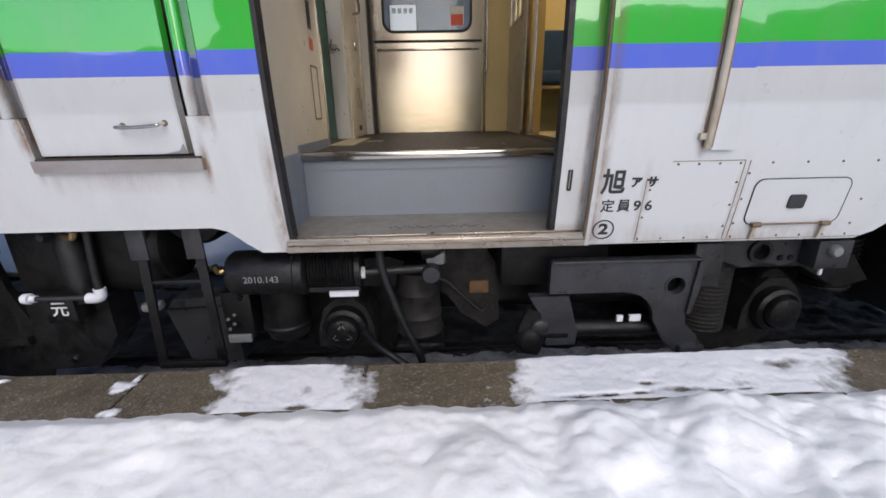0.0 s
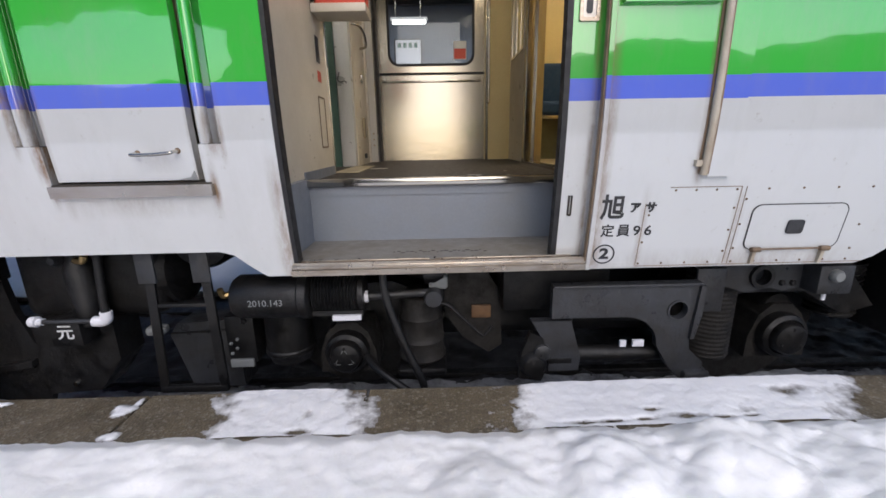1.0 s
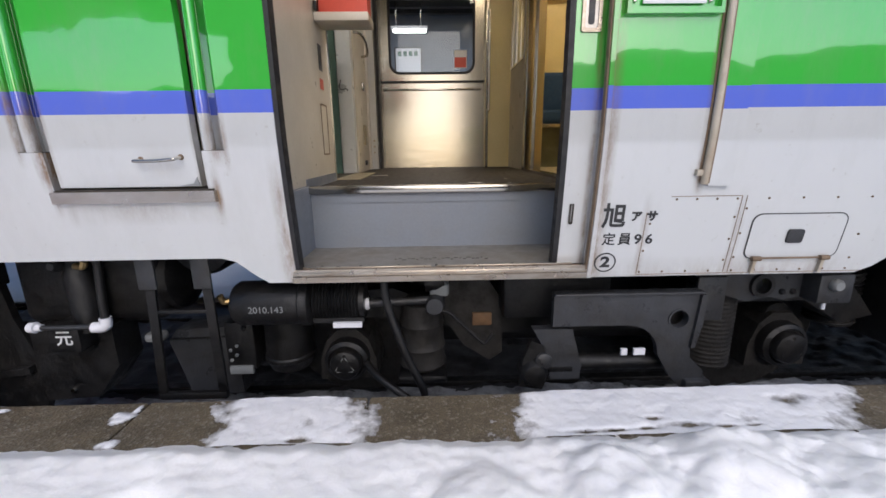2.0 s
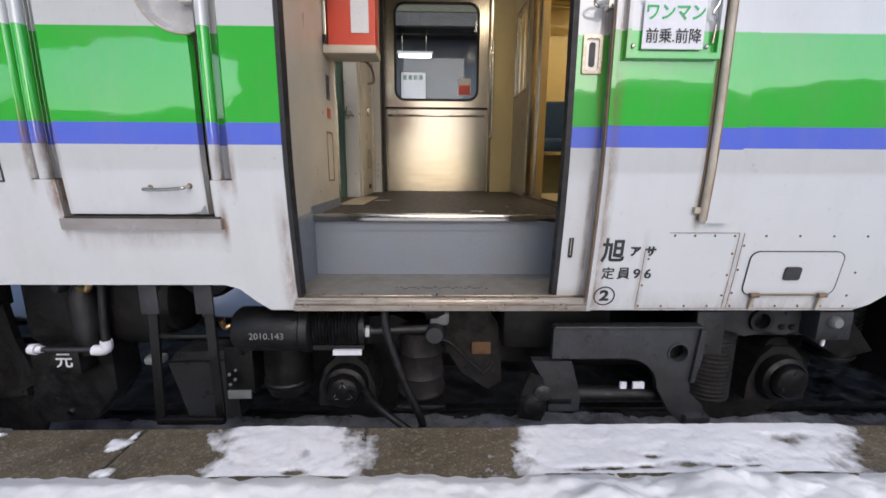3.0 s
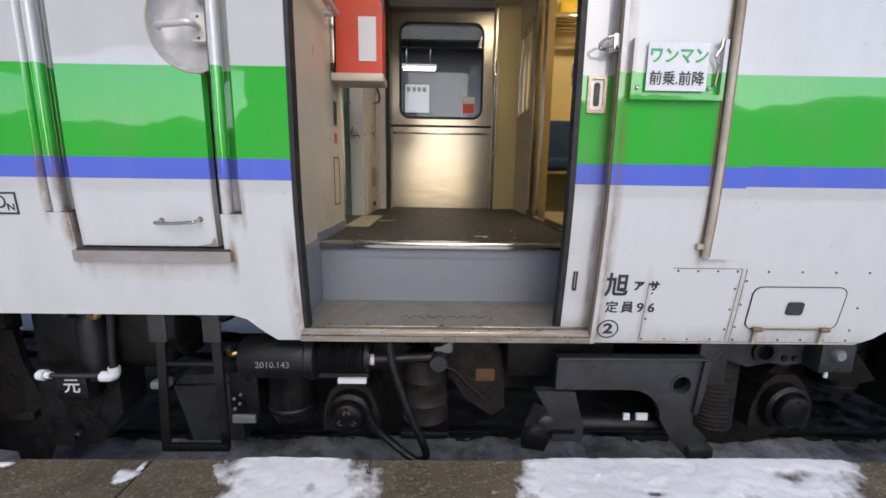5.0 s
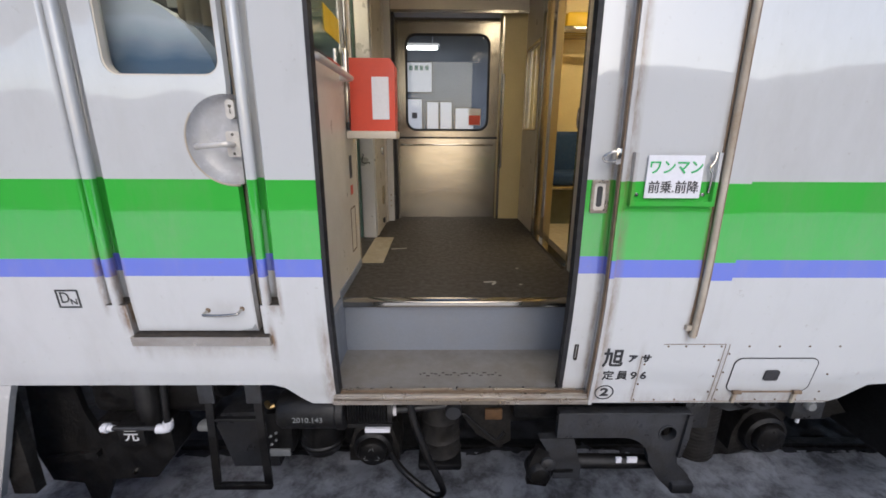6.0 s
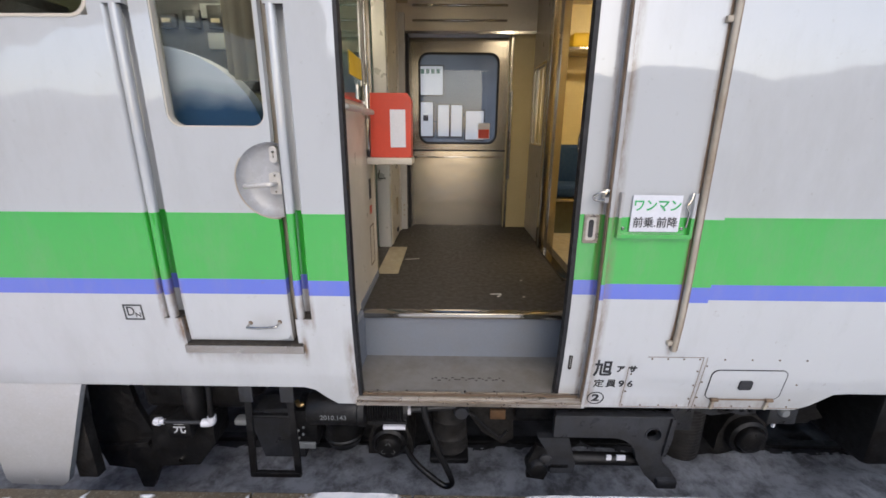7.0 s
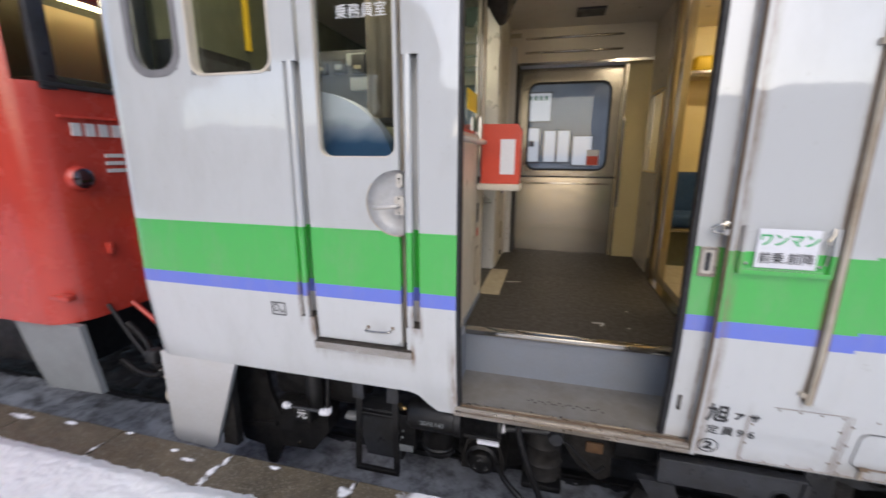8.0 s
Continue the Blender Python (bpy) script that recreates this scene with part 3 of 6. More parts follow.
# ---- passenger door, slid open into its pocket ----
sliding = part("sliding_door", panel(bmesh.new(), 0.444, 1.45, 0.405, 2.48, -0.045, 0.03), PAINT, railcar, "open sliding door, only its leading edge showing")
bm = panel(bmesh.new(), 0.425, 0.444, 0.405, 2.48, -0.042, 0.042)
part("rubber_edge", bm, RUBBER, sliding, "black rubber finger guard")
part("pull_frame", plate(bmesh.new(), round_rect(0.462, 0.524, 1.17, 1.288, 0.006), 0.037, 0.047, [round_rect(0.472, 0.514, 1.181, 1.277, 0.008)], skin=side), WORN_STEEL, sliding, "recessed steel door pull")
part("pull_cup", panel(bmesh.new(), 0.470, 0.516, 1.179, 1.279, -0.0440, 0.001, 2), PLATE_STEEL, sliding, smooth=False)
part("pull_slot", plate(bmesh.new(), round_rect(0.483, 0.503, 1.192, 1.266, 0.008), 0.0425, 0.0442, skin=side), GREY_IRON, sliding, smooth=False)
part("slot", plate(bmesh.new(), round_rect(0.470, 0.484, 0.555, 0.635, 0.006), 0.038, 0.046, [round_rect(0.474, 0.480, 0.562, 0.628, 0.003)], skin=side), SEAM, sliding)
# left jamb
part("door_jamb", panel(bmesh.new(), -0.503, -0.486, 0.40, 2.5, -0.004, 0.05), RUBBER, railcar, "black rubber door jamb seal")
# pocket cover: rib, outer pipe and cover strip
part("pocket_rib", panel(bmesh.new(), 0.540, 0.556, 0.362, 2.5, 0.014, 0.05), PAINT, railcar, "ribbed edge of the door pocket")
part("rib_rust", panel(bmesh.new(), 0.556, 0.561, 0.366, 2.5, 0.004, 0.02), RUST, railcar)
part("rib_rust", panel(bmesh.new(), 0.535, 0.540, 0.366, 2.5, 0.006, 0.02), RUST, railcar)
n = 12
part("drain_pipe", pipe(bmesh.new(), [(0.893, side(0.697 + 1.9 * k / n) - 0.014, 0.697 + 1.9 * k / n) for k in range(n + 1)], 0.0115, 12, False), STAINED, railcar, "rust-stained drain pipe")
part("pipe_rust", panel(bmesh.new(), 0.877, 0.884, 0.74, 2.6, 0.003, 0.01), RUST, railcar, "rust stain beside the pipe")
part("pipe_rust", panel(bmesh.new(), 0.8985, 0.9055, 0.70, 2.6, 0.0215, 0.03), RUST, railcar)
for z in (0.735, 1.985):
    part("pipe_clip", panel(bmesh.new(), 0.862, 0.886, z - 0.010, z + 0.010, 0.016, 0.02, 1), STAINED, railcar)
part("cover_strip", panel(bmesh.new(), 0.903, 0.984, 0.692, 2.6, 0.020, 0.024), PAINT_LOW, railcar, "raised cover strip beside the drain pipe")
# narrow brownish line painted as the strip's edge shadow
part("painted_edge_shadow", panel(bmesh.new(), 0.984, 0.987, 0.692, 2.6, 0.003, 0.01), STAINED, railcar)

# door hasp
bm = bmesh.new()
box(bm, 0.512, 0.530, side(1.4) - 0.018, side(1.4) + 0.02, 1.345, 1.398, 0.003)
hasp = part("hasp", bm, STEEL, railcar, "steel hasp")
part("hasp_loop", pipe(bmesh.new(), [(0.512, 1.312, 1.388), (0.494, 1.316, 1.384), (0.474, 1.325, 1.368), (0.484, 1.325, 1.354), (0.512, 1.312, 1.356)], 0.0045, 8), STEEL, hasp)

# sign holder and its board
holder = part("sign_holder", panel(bmesh.new(), 0.575, 0.868, 1.205, 1.222, 0.022, 0.03, 1), PAINT, railcar, "sheet-metal sign holder")
for x in (0.575, 0.856):
    part("holder_side", panel(bmesh.new(), x, x + 0.012, 1.222, 1.385, 0.022, 0.03, 2), PAINT, holder)
part("holder_back", panel(bmesh.new(), 0.587, 0.856, 1.222, 1.36, 0.004, 0.008, 2), PAINT, holder)
part("clip", pipe(bmesh.new(), [(0.845, 1.318, 1.25), (0.845, 1.312, 1.31), (0.832, 1.31, 1.335), (0.845, 1.31, 1.36), (0.850, 1.314, 1.385)], 0.004, 8), STEEL, holder, "bent wire clip")
for x in (0.60, 0.83):
    part("screw", lathe(bmesh.new(), (x, 1.328, 1.243), (x, 1.318, 1.243), [(0, 0.007), (0.7, 0.007), (1, 0.004)], 10), STEEL, holder)
board = tagged(mesh_object("sign_board", boxed(0.623, 0.814, 1.314, 1.319, 1.232, 1.376, 0.0015), PAPER), "white plastic sign with green and black lettering in the holder", "sign")
lettering("lettering", "ワンマン", 0.052, 0.7185, 1.314, 1.334, GREEN_INK, board, "green lettering", wide=0.9, bold=0.0008)
lettering("lettering", "前乗.前降", 0.045, 0.7185, 1.314, 1.267, INK, board, "black lettering", wide=0.92, bold=0.0003)

# marks painted on the side
lettering("depot_mark", "旭", 0.091, 0.613, 0, 0.585, INK, railcar, "black painted characters", side, wide=0.92, bold=0.0022)
lettering("depot_mark", "ア", 0.039, 0.690, 0, 0.586, INK, railcar, "", side, bold=0.0018)
lettering("depot_mark", "サ", 0.039, 0.745, 0, 0.586, INK, railcar, "", side, bold=0.0018)
lettering("capacity_mark", "定", 0.048, 0.605, 0, 0.503, INK, railcar, "", side, bold=0.0006)
lettering("capacity_mark", "員", 0.048, 0.661, 0, 0.503, INK, railcar, "", side, bold=0.0006)
for x, c in ((0.708, "9"), (0.748, "6")):
    lettering("capacity_mark", c, 0.05, x, 0, 0.503, INK, railcar, "", side, wide=1.1, bold=0.0009)
lettering("number_mark", "2", 0.055, 0.604, 0, 0.418, INK, railcar, "", side, wide=1.25, bold=0.0022)
part("mark_ring", plate(bmesh.new(), [(0.604 + 0.039 * math.cos(a / 16 * math.pi), 0.418 + 0.037 * math.sin(a / 16 * math.pi)) for a in range(32)], -0.0022, -0.0008,
     [[(0.604 + 0.0345 * math.cos(a / 16 * math.pi), 0.418 + 0.0325 * math.sin(a / 16 * math.pi)) for a in range(32)]], skin=side), INK, railcar, smooth=False)
dn = part("mark_frame", plate(bmesh.new(), [(-1.476, 0.816), (-1.394, 0.816), (-1.394, 0.889), (-1.476, 0.889)], -0.0022, -0.0008, [[(-1.470, 0.822), (-1.400, 0.822), (-1.400, 0.883), (-1.470, 0.883)]], skin=side), INK, railcar, "boxed black letters", smooth=False)
lettering("letter", "D", 0.062, -1.447, 0, 0.855, INK, dn, "", side, wide=0.8)
lettering("letter", "N", 0.034, -1.417, 0, 0.839, INK, dn, "", side)

# riveted inspection panels
def seam(x0, z0, x1, z1, w=0.0022):
    if x0 == x1:
        return panel(bmesh.new(), x0 - w / 2, x0 + w / 2, z0, z1, 0.0012, 0.004)
    return panel(bmesh.new(), x0, x1, z0 - w / 2, z0 + w / 2, 0.0012, 0.004, 1)


for a in ((0.725, 0.372, 0.725, 0.60), (1.045, 0.372, 1.045, 0.655), (1.062, 0.372, 1.062, 0.655), (0.80, 0.655, 1.045, 0.655), (0.725, 0.368, 1.56, 0.368)):
    part("panel_seam", seam(*a), RUST, railcar, smooth=False)
rivets = [(0.735 + 0.085 * k, 0.378) for k in range(10)] + [(0.82 + 0.07 * k, 0.645) for k in range(4)] + [(1.035, 0.42 + 0.08 * k) for k in range(3)] + [(1.07, 0.43 + 0.09 * k) for k in range(3)] + [(1.14 + 0.12 * k, 0.645) for k in range(4)] + [(1.50, 0.42 + 0.09 * k) for k in range(2)] + [(0.735, 0.46), (0.742, 0.56)]
first = None
for x, z in rivets:
    y = side(z)
    if first is None:
        bm = lathe(bmesh.new(), (0, 0.002, 0), (0, -0.004, 0), [(0, 0.0042), (0.5, 0.004), (1, 0.002)], 10)
        first = part("rivet", bm, RUST, railcar)
        first.location = (x, y, z)
    else:
        o = new("rivet", first.data)
        o.parent, o.location = railcar, (x, y, z)
hatch = part("hatch", plate(bmesh.new(), round_rect(1.104, 1.440, 0.425, 0.588, 0.03), -0.003, 0.004, skin=side), PAINT, railcar, "hinged white inspection hatch")
part("hatch_seal", plate(bmesh.new(), round_rect(1.1015, 1.4425, 0.4225, 0.5905, 0.032), -0.0036, 0.0, [round_rect(1.1045, 1.4395, 0.4255, 0.5875, 0.030)], skin=side), SOOT, hatch, "dark rubber edge", smooth=False)
part("hatch_lock", plate(bmesh.new(), round_rect(1.238, 1.296, 0.482, 0.532, 0.010), -0.009, 0.0, skin=side), GREY_IRON, hatch, "dark square lock")
part("hinge_rod", rod(bmesh.new(), (1.14, side(0.425) - 0.008, 0.425), (1.40, side(0.425) - 0.008, 0.425), 0.0035, 8), RUST, hatch)
for x in (1.145, 1.395):
    part("hinge", panel(bmesh.new(), x - 0.006, x + 0.006, 0.368, 0.43, 0.012, 0.014, 2), STAINED, hatch)
    part("hinge_knuckle", rod(bmesh.new(), (x - 0.016, side(0.425) - 0.012, 0.425), (x + 0.016, side(0.425) - 0.012, 0.425), 0.009, 10), RUST, hatch)

# ---- vestibule ----
floor = setting("floor", boxed(-2.2, 5.5, 1.77, FAR_Y - 0.05, 0.60, FLOOR_Z), MAT, "dark brown vinyl vestibule floor")
setting("floor_plate", boxed(-0.575, -0.43, 2.41, 3.08, FLOOR_Z, FLOOR_Z + 0.004), BEIGE, "bare beige floor plate by the cab doorway")
step = thing("boarding_step_well", "grey step well inside the doorway, worn tread", "step", kind="structure")
part("tread", boxed(-0.54, 0.60, 1.40, 1.79, 0.36, 0.40), TREAD, step, "dirty grey tread", smooth=False)
part("riser", boxed(-0.54, 0.60, 1.77, 1.80, 0.40, 0.60), GREY_STEP, step, smooth=False)
part("riser_top", boxed(-0.54, 0.60, 1.765, 1.80, 0.60, 0.645), GREY_STEP, step, smooth=False)
part("nosing", boxed(-0.545, 0.60, 1.742, 1.80, 0.640, 0.672, 0.006), STEEL, step, "stainless step nosing")
part("cheek", boxed(-0.56, -0.535, 1.425, 1.77, 0.40, 0.672), GREY_STEP, step, smooth=False)
part("rusty_gutter", boxed(-0.50, 0.53, 1.397, 1.424, 0.4005, 0.4035), RUST, step, "rust-brown door gutter", smooth=False)
for x0, x1 in ((-0.52, -0.02), (0.0, 0.50)):
    part("tread_strip", boxed(x0, x1, 1.425, 1.436, 0.400, 0.408, 0.002), WORN_STEEL, step, "worn tread edge")
for k in range(22):
    x, y, l = -0.16 + 0.017 * k, 1.55 + 0.012 * math.sin(k * 2.3), 0.004 + 0.006 * ((k * 7) % 5) / 5
    part("scuff", boxed(x - l, x + l, y - 0.003, y + 0.003, 0.4, 0.4012), SEAM, step, smooth=False)
for k in range(7):
    part("tread_screw", lathe(bmesh.new(), (-0.42 + 0.14 * k, 1.44, 0.404), (-0.42 + 0.14 * k, 1.44, 0.409), [(0, 0.006), (1, 0.004)], 8), SOOT, step)


def yz_wall(x0, x1, y0, y1, z0, z1, holes=()):
    """A wall across the coach with rectangular openings (y0, y1, z0, z1)."""
    bm = bmesh.new()
    ys = sorted({y0, y1, *[v for h in holes for v in h[:2]]})
    zs = sorted({z0, z1, *[v for h in holes for v in h[2:]]})
    for a, b in zip(ys, ys[1:]):
        for c, d in zip(zs, zs[1:]):
            if not any(h[0] <= a and b <= h[1] and h[2] <= c and d <= h[3] for h in holes):
                box(bm, x0, x1, a, b, c, d)
    bmesh.ops.remove_doubles(bm, verts=bm.verts, dist=0.0002)
    return bm


CAB_X = -0.56
wall = setting("wall_cab", yz_wall(CAB_X - 0.03, CAB_X, 1.40, 2.36, 0.672, 2.75, [(1.46, 2.22, 1.76, 2.60)]), CREAM, "cream cab partition with a window and an edge strip")
part("pane", boxed(CAB_X - 0.018, CAB_X - 0.012, 1.46, 2.22, 1.76, 2.60), GLASS, wall, smooth=False)
bm = boxed(CAB_X - 0.006, CAB_X + 0.006, 1.45, 2.23, 1.745, 1.76)
box(bm, CAB_X - 0.006, CAB_X + 0.006, 2.22, 2.245, 1.76, 2.6)
part("window_frame", bm, STEEL, wall, smooth=False)
part("edge_strip", boxed(CAB_X - 0.035, CAB_X + 0.004, 2.36, 2.385, 0.66, 2.75), STEEL, wall, smooth=False)
part("cab_door_edge", boxed(CAB_X - 0.06, CAB_X - 0.02, 2.385, 2.44, 0.66, 2.75), DARK_GREEN, wall, "green door edge", smooth=False)
part("skirting", boxed(CAB_X, CAB_X + 0.006, 1.80, 2.36, 0.655, 0.70), GREY_STEP, wall, smooth=False)
part("sticker", boxed(CAB_X - 0.011, CAB_X - 0.009, 1.865, 2.145, 1.87, 1.975), YELLOW, wall, "yellow notice on the glass", smooth=False)
part("panel_outline", plate(bmesh.new(), round_rect(2.14, 2.26, 0.80, 1.05, 0.01), 0, 0.002, [round_rect(2.147, 2.253, 0.807, 1.043, 0.006)]), RUST, wall).matrix_world = Matrix.Translation((CAB_X + 0.003, 0, 0)) @ Matrix.Rotation(radians(90), 4, "Z")
for z0, z1, mm in ((1.12, 1.17, RED_BOX), (1.21, 1.33, GREY_IRON)):
    part("small_label", boxed(CAB_X + 0.0005, CAB_X + 0.002, 2.17, 2.23, z0, z1), mm, wall, smooth=False)
bar = tagged(mesh_object("grab_bar", pipe(bmesh.new(), [(CAB_X, 1.46, 1.70), (CAB_X + 0.05, 1.47, 1.70), (CAB_X + 0.055, 1.55, 1.70), (CAB_X + 0.055, 2.0, 1.70), (CAB_X + 0.05, 2.05, 1.70), (CAB_X, 2.06, 1.70)], 0.014), PLATE_STEEL, True), "stainless grab bar under the cab window", "handrail")

# red ticket box on its bracket
ticket = thing("ticket_box", "orange-red box with a blank white card on a grey bracket", "box")
part("case", plate(bmesh.new(), [(-0.535, 1.458), (-0.305, 1.458), (-0.302, 1.775), (-0.325, 1.808), (-0.53, 1.808)], 2.15, 2.27), RED_BOX, ticket, "orange-red case", smooth=False)
part("card", boxed(-0.420, -0.334, 2.144, 2.149, 1.515, 1.72), PAPER, ticket, "blank white card", smooth=False)
part("tray", boxed(-0.558, -0.298, 2.13, 2.30, 1.418, 1.457, 0.006), CREAM, ticket, "grey bracket tray")
part("arm", boxed(-0.56, -0.54, 2.14, 2.20, 1.42, 1.85, 0.003), STEEL, ticket)
part("latch", boxed(-0.553, -0.537, 2.12, 2.14, 1.462, 1.50, 0.003), SOOT, ticket)

# added out of view to brighten the vestibule; its position is assumed
vl = thing("vestibule_light", "unseen cream ceiling light added over the vestibule floor", "lamp")
part("housing", boxed(0.50, 0.68, 1.85, 2.65, 2.72, 2.75, 0.01), WHITE, vl)
part("diffuser", boxed(0.52, 0.66, 1.88, 2.62, 2.705, 2.72, 0.006), VEST_LAMP, vl, "glowing diffuser")
SCRAP = surface("grubby_white_tape", (0.42, 0.40, 0.36), (0.24, 0.22, 0.19), 40, 0.6, bump=0.05, dirt=0.8)
scraps = ((0.205, 2.06, 0.034, 0.1), (0.225, 2.035, 0.022, 1.0), (0.40, 2.30, 0.008, 0.0), (0.37, 2.02, 0.006, 0.7), (-0.36, 2.75, 0.055, 0.2))
for x, y, l, a in scraps:
    o = tagged(mesh_object("paper_scrap", boxed(-l, l, -0.006, 0.006, 0, 0.003, 0.001), SCRAP), "scrap of white tape on the brown floor", "scrap", "scraps on the floor")
    o.matrix_world = Matrix.Translation((x, y, FLOOR_Z)) @ Matrix.Rotation(a, 4, "Z")
# cab corner posts on the far side
setting("post_cab", boxed(-0.668, -0.565, 3.08, 3.16, FLOOR_Z, 2.75, 0.006), SILVER_POST, "stainless cab corner post")
cab_far = setting("wall_cab_far", boxed(-0.60, -0.56, 3.16, 3.75, FLOOR_Z, 2.75), CREAM, "cream far cab partition")
for z0, z1, m in ((0.86, 1.02, BEIGE), (1.28, 1.34, STEEL), (0.70, 0.74, GREY_IRON)):
    part("latch", boxed(-0.560, -0.545, 3.44, 3.50, z0, z1, 0.006), m, cab_far, "worn panel latch")
part("edge_strip", boxed(-0.562, -0.545, 3.70, 3.745, FLOOR_Z, 2.6, 0.004), PLATE_STEEL, cab_far, "dull steel edge strip")
part("hand_strap", pipe(bmesh.new(), [(-0.56, 3.20, 1.64), (-0.51, 3.22, 1.63), (-0.495, 3.36, 1.60), (-0.51, 3.5, 1.55), (-0.56, 3.52, 1.54)], 0.010, 10), STEEL, cab_far, "bent steel grab bar")
jamb = setting("trim_far_jamb", boxed(-0.55, -0.49, 3.75, FAR_Y - 0.05, FLOOR_Z, 2.6, 0.004), WHITE, "white enamelled door jamb")
for k in range(3):
    part("bolt", lathe(bmesh.new(), (-0.52, 3.752, 0.80 + 0.05 * k), (-0.52, 3.742, 0.80 + 0.05 * k), [(0, 0.009), (0.6, 0.009), (1, 0.005)], 8), STAINED, jamb, "rusty bolt head")
setting("trim_far_seal", boxed(-0.492, -0.466, 3.82, FAR_Y - 0.05, FLOOR_Z, 2.45), RUBBER, "black door seal")
pipe_cab = tagged(mesh_object("cord", pipe(bmesh.new(), [(-0.645, 3.075, 1.30), (-0.64, 3.05, 1.29), (-0.65, 3.05, 1.25), (-0.635, 3.05, 1.235), (-0.60, 3.05, 1.24), (-0.60, 3.075, 1.23)], 0.0035, 8), SOOT, True), "dark cord hanging on the cab post", "cord")
setting("wall_cab_door", boxed(-0.98, -0.675, 3.10, 3.13, FLOOR_Z, 2.75), DARK_GREEN, "grey-green cab partition panel")
# dark lining behind the cab glass
bm = boxed(-2.2, -2.15, 1.5, FAR_Y - 0.1, 0.66, 2.75)
for x0, x1, z0, z1 in ((-2.15, -2.0, 0.66, 2.75), (-1.0, -0.62, 0.66, 2.75), (-2.0, -1.0, 0.66, 1.75), (-2.0, -1.0, 2.5, 2.75)):
    box(bm, x0, x1, FAR_Y - 0.1, FAR_Y - 0.06, z0, z1)
setting("wall_cab_lining", bm, CAB_DARK, "dark cab lining")

CURTAIN = surface("beige_curtain", (0.30, 0.24, 0.15), (0.2, 0.15, 0.09), 10, 0.85, bump=0.3, bump_scale=200)


def seat_cloth():
    """Seat cloth that blends from blue below to white above."""
    m, nt, b = nodes_of("blue_to_white_seat_cloth")
    tc = nt.nodes.new("ShaderNodeTexCoord")
    xyz = nt.nodes.new("ShaderNodeSeparateXYZ")
    nt.links.new(tc.outputs["Object"], xyz.inputs["Vector"])
    add = nt.nodes.new("ShaderNodeMath")
    add.operation = "MULTIPLY_ADD"
    nt.links.new(noise_node(nt, 7.0, 4), add.inputs[0])
    add.inputs[1].default_value = 0.10
    nt.links.new(xyz.outputs["Z"], add.inputs[2])
    c = mixed(nt, spread(nt, add.outputs["Value"], 1.73, 1.86), (0.035, 0.10, 0.20), (0.62, 0.63, 0.65))
    nt.links.new(c, b.inputs["Base Color"])
    b.inputs["Roughness"].default_value = 0.85
    bumped(nt, b, noise_node(nt, 240.0, 3), 0.3, 0.002)
    return m


SEAT_CLOTH = seat_cloth()
seat = thing("cab_chair", "driver's seat in cloth blending from blue up to white", "seat")
arc_pts = [(-1.31 + 0.47 * math.cos(radians(a)), 1.57 + 0.36 * math.sin(radians(a))) for a in range(0, 181, 10)]
part("seat_back", plate(bmesh.new(), [(-0.90, 1.25), (-0.845, 1.57)] + arc_pts[1:-1] + [(-1.775, 1.57), (-1.72, 1.25)], 1.47, 1.56), SEAT_CLOTH, seat, "cloth blending from blue below to white above")
part("pedestal", boxed(-1.4, -1.1, 1.5, 1.7, FLOOR_Z, 1.25, 0.02), CAB_DARK, seat)
# added fill, hidden above the near windows, to brighten the cab interior
cl = thing("cab_fill_light", "unseen warm fill tube added on the cab ceiling", "lamp")
part("housing", boxed(-1.7, -1.0, 1.50, 1.58, 2.72, 2.75, 0.004), WHITE, cl)
part("tube", rod(bmesh.new(), (-1.65, 1.54, 2.70), (-1.05, 1.54, 2.70), 0.016, 10), CAB_FILL, cl)
console = thing("driver_console", "dark driver's desk with gauges and switch boxes", "console")
part("desk", boxed(-2.1, -1.0, 2.1, 3.1, 1.25, 1.80, 0.03), CAB_DARK, console)
part("instrument_hood", boxed(-1.9, -1.0, 2.15, 2.6, 1.80, 2.27, 0.03), GREY_IRON, console)
for k in range(4):
    g = part("gauge_box", boxed(-1.62 + 0.13 * k, -1.53 + 0.13 * k, 2.12, 2.15, 2.12, 2.19 + 0.02 * (k % 3), 0.006), SOOT, console)
    part("gauge_rim", boxed(-1.60 + 0.13 * k, -1.555 + 0.13 * k, 2.114, 2.12, 2.145, 2.165 + 0.01 * (k % 2)), (BEIGE, GREY_SKIRT)[k % 2], g, smooth=False)
bm = bmesh.new()
pts = [(-0.985 + 0.018 * k, 1.52 + 0.02 * math.sin(k * 2.1)) for k in range(10)]
lo, hi = [bm.verts.new((x, y, 1.80)) for x, y in pts], [bm.verts.new((x + 0.01, y, 2.6)) for x, y in pts]
for k in range(9):
    bm.faces.new((lo[k], lo[k + 1], hi[k + 1], hi[k]))
cur = mesh_object("curtain", bm, CURTAIN, True)
cur.modifiers.new("thickness", "SOLIDIFY").thickness = 0.004
tagged(cur, "gathered beige curtain behind the crew door glass", "curtain")
cabinet = thing("cab_cabinet", "dark equipment cabinet against the cab wall", "cabinet")
part("case", boxed(-2.145, -2.03, 1.46, 2.06, FLOOR_Z, 2.20, 0.008), SOOT, cabinet)
part("cabinet_handle", rod(bmesh.new(), (-2.02, 1.62, 2.06), (-2.02, 1.86, 2.09), 0.008, 8), STEEL, cabinet)
part("door_panel", boxed(-2.03, -2.024, 1.52, 2.00, 1.20, 2.15, 0.004), GREY_IRON, cabinet)
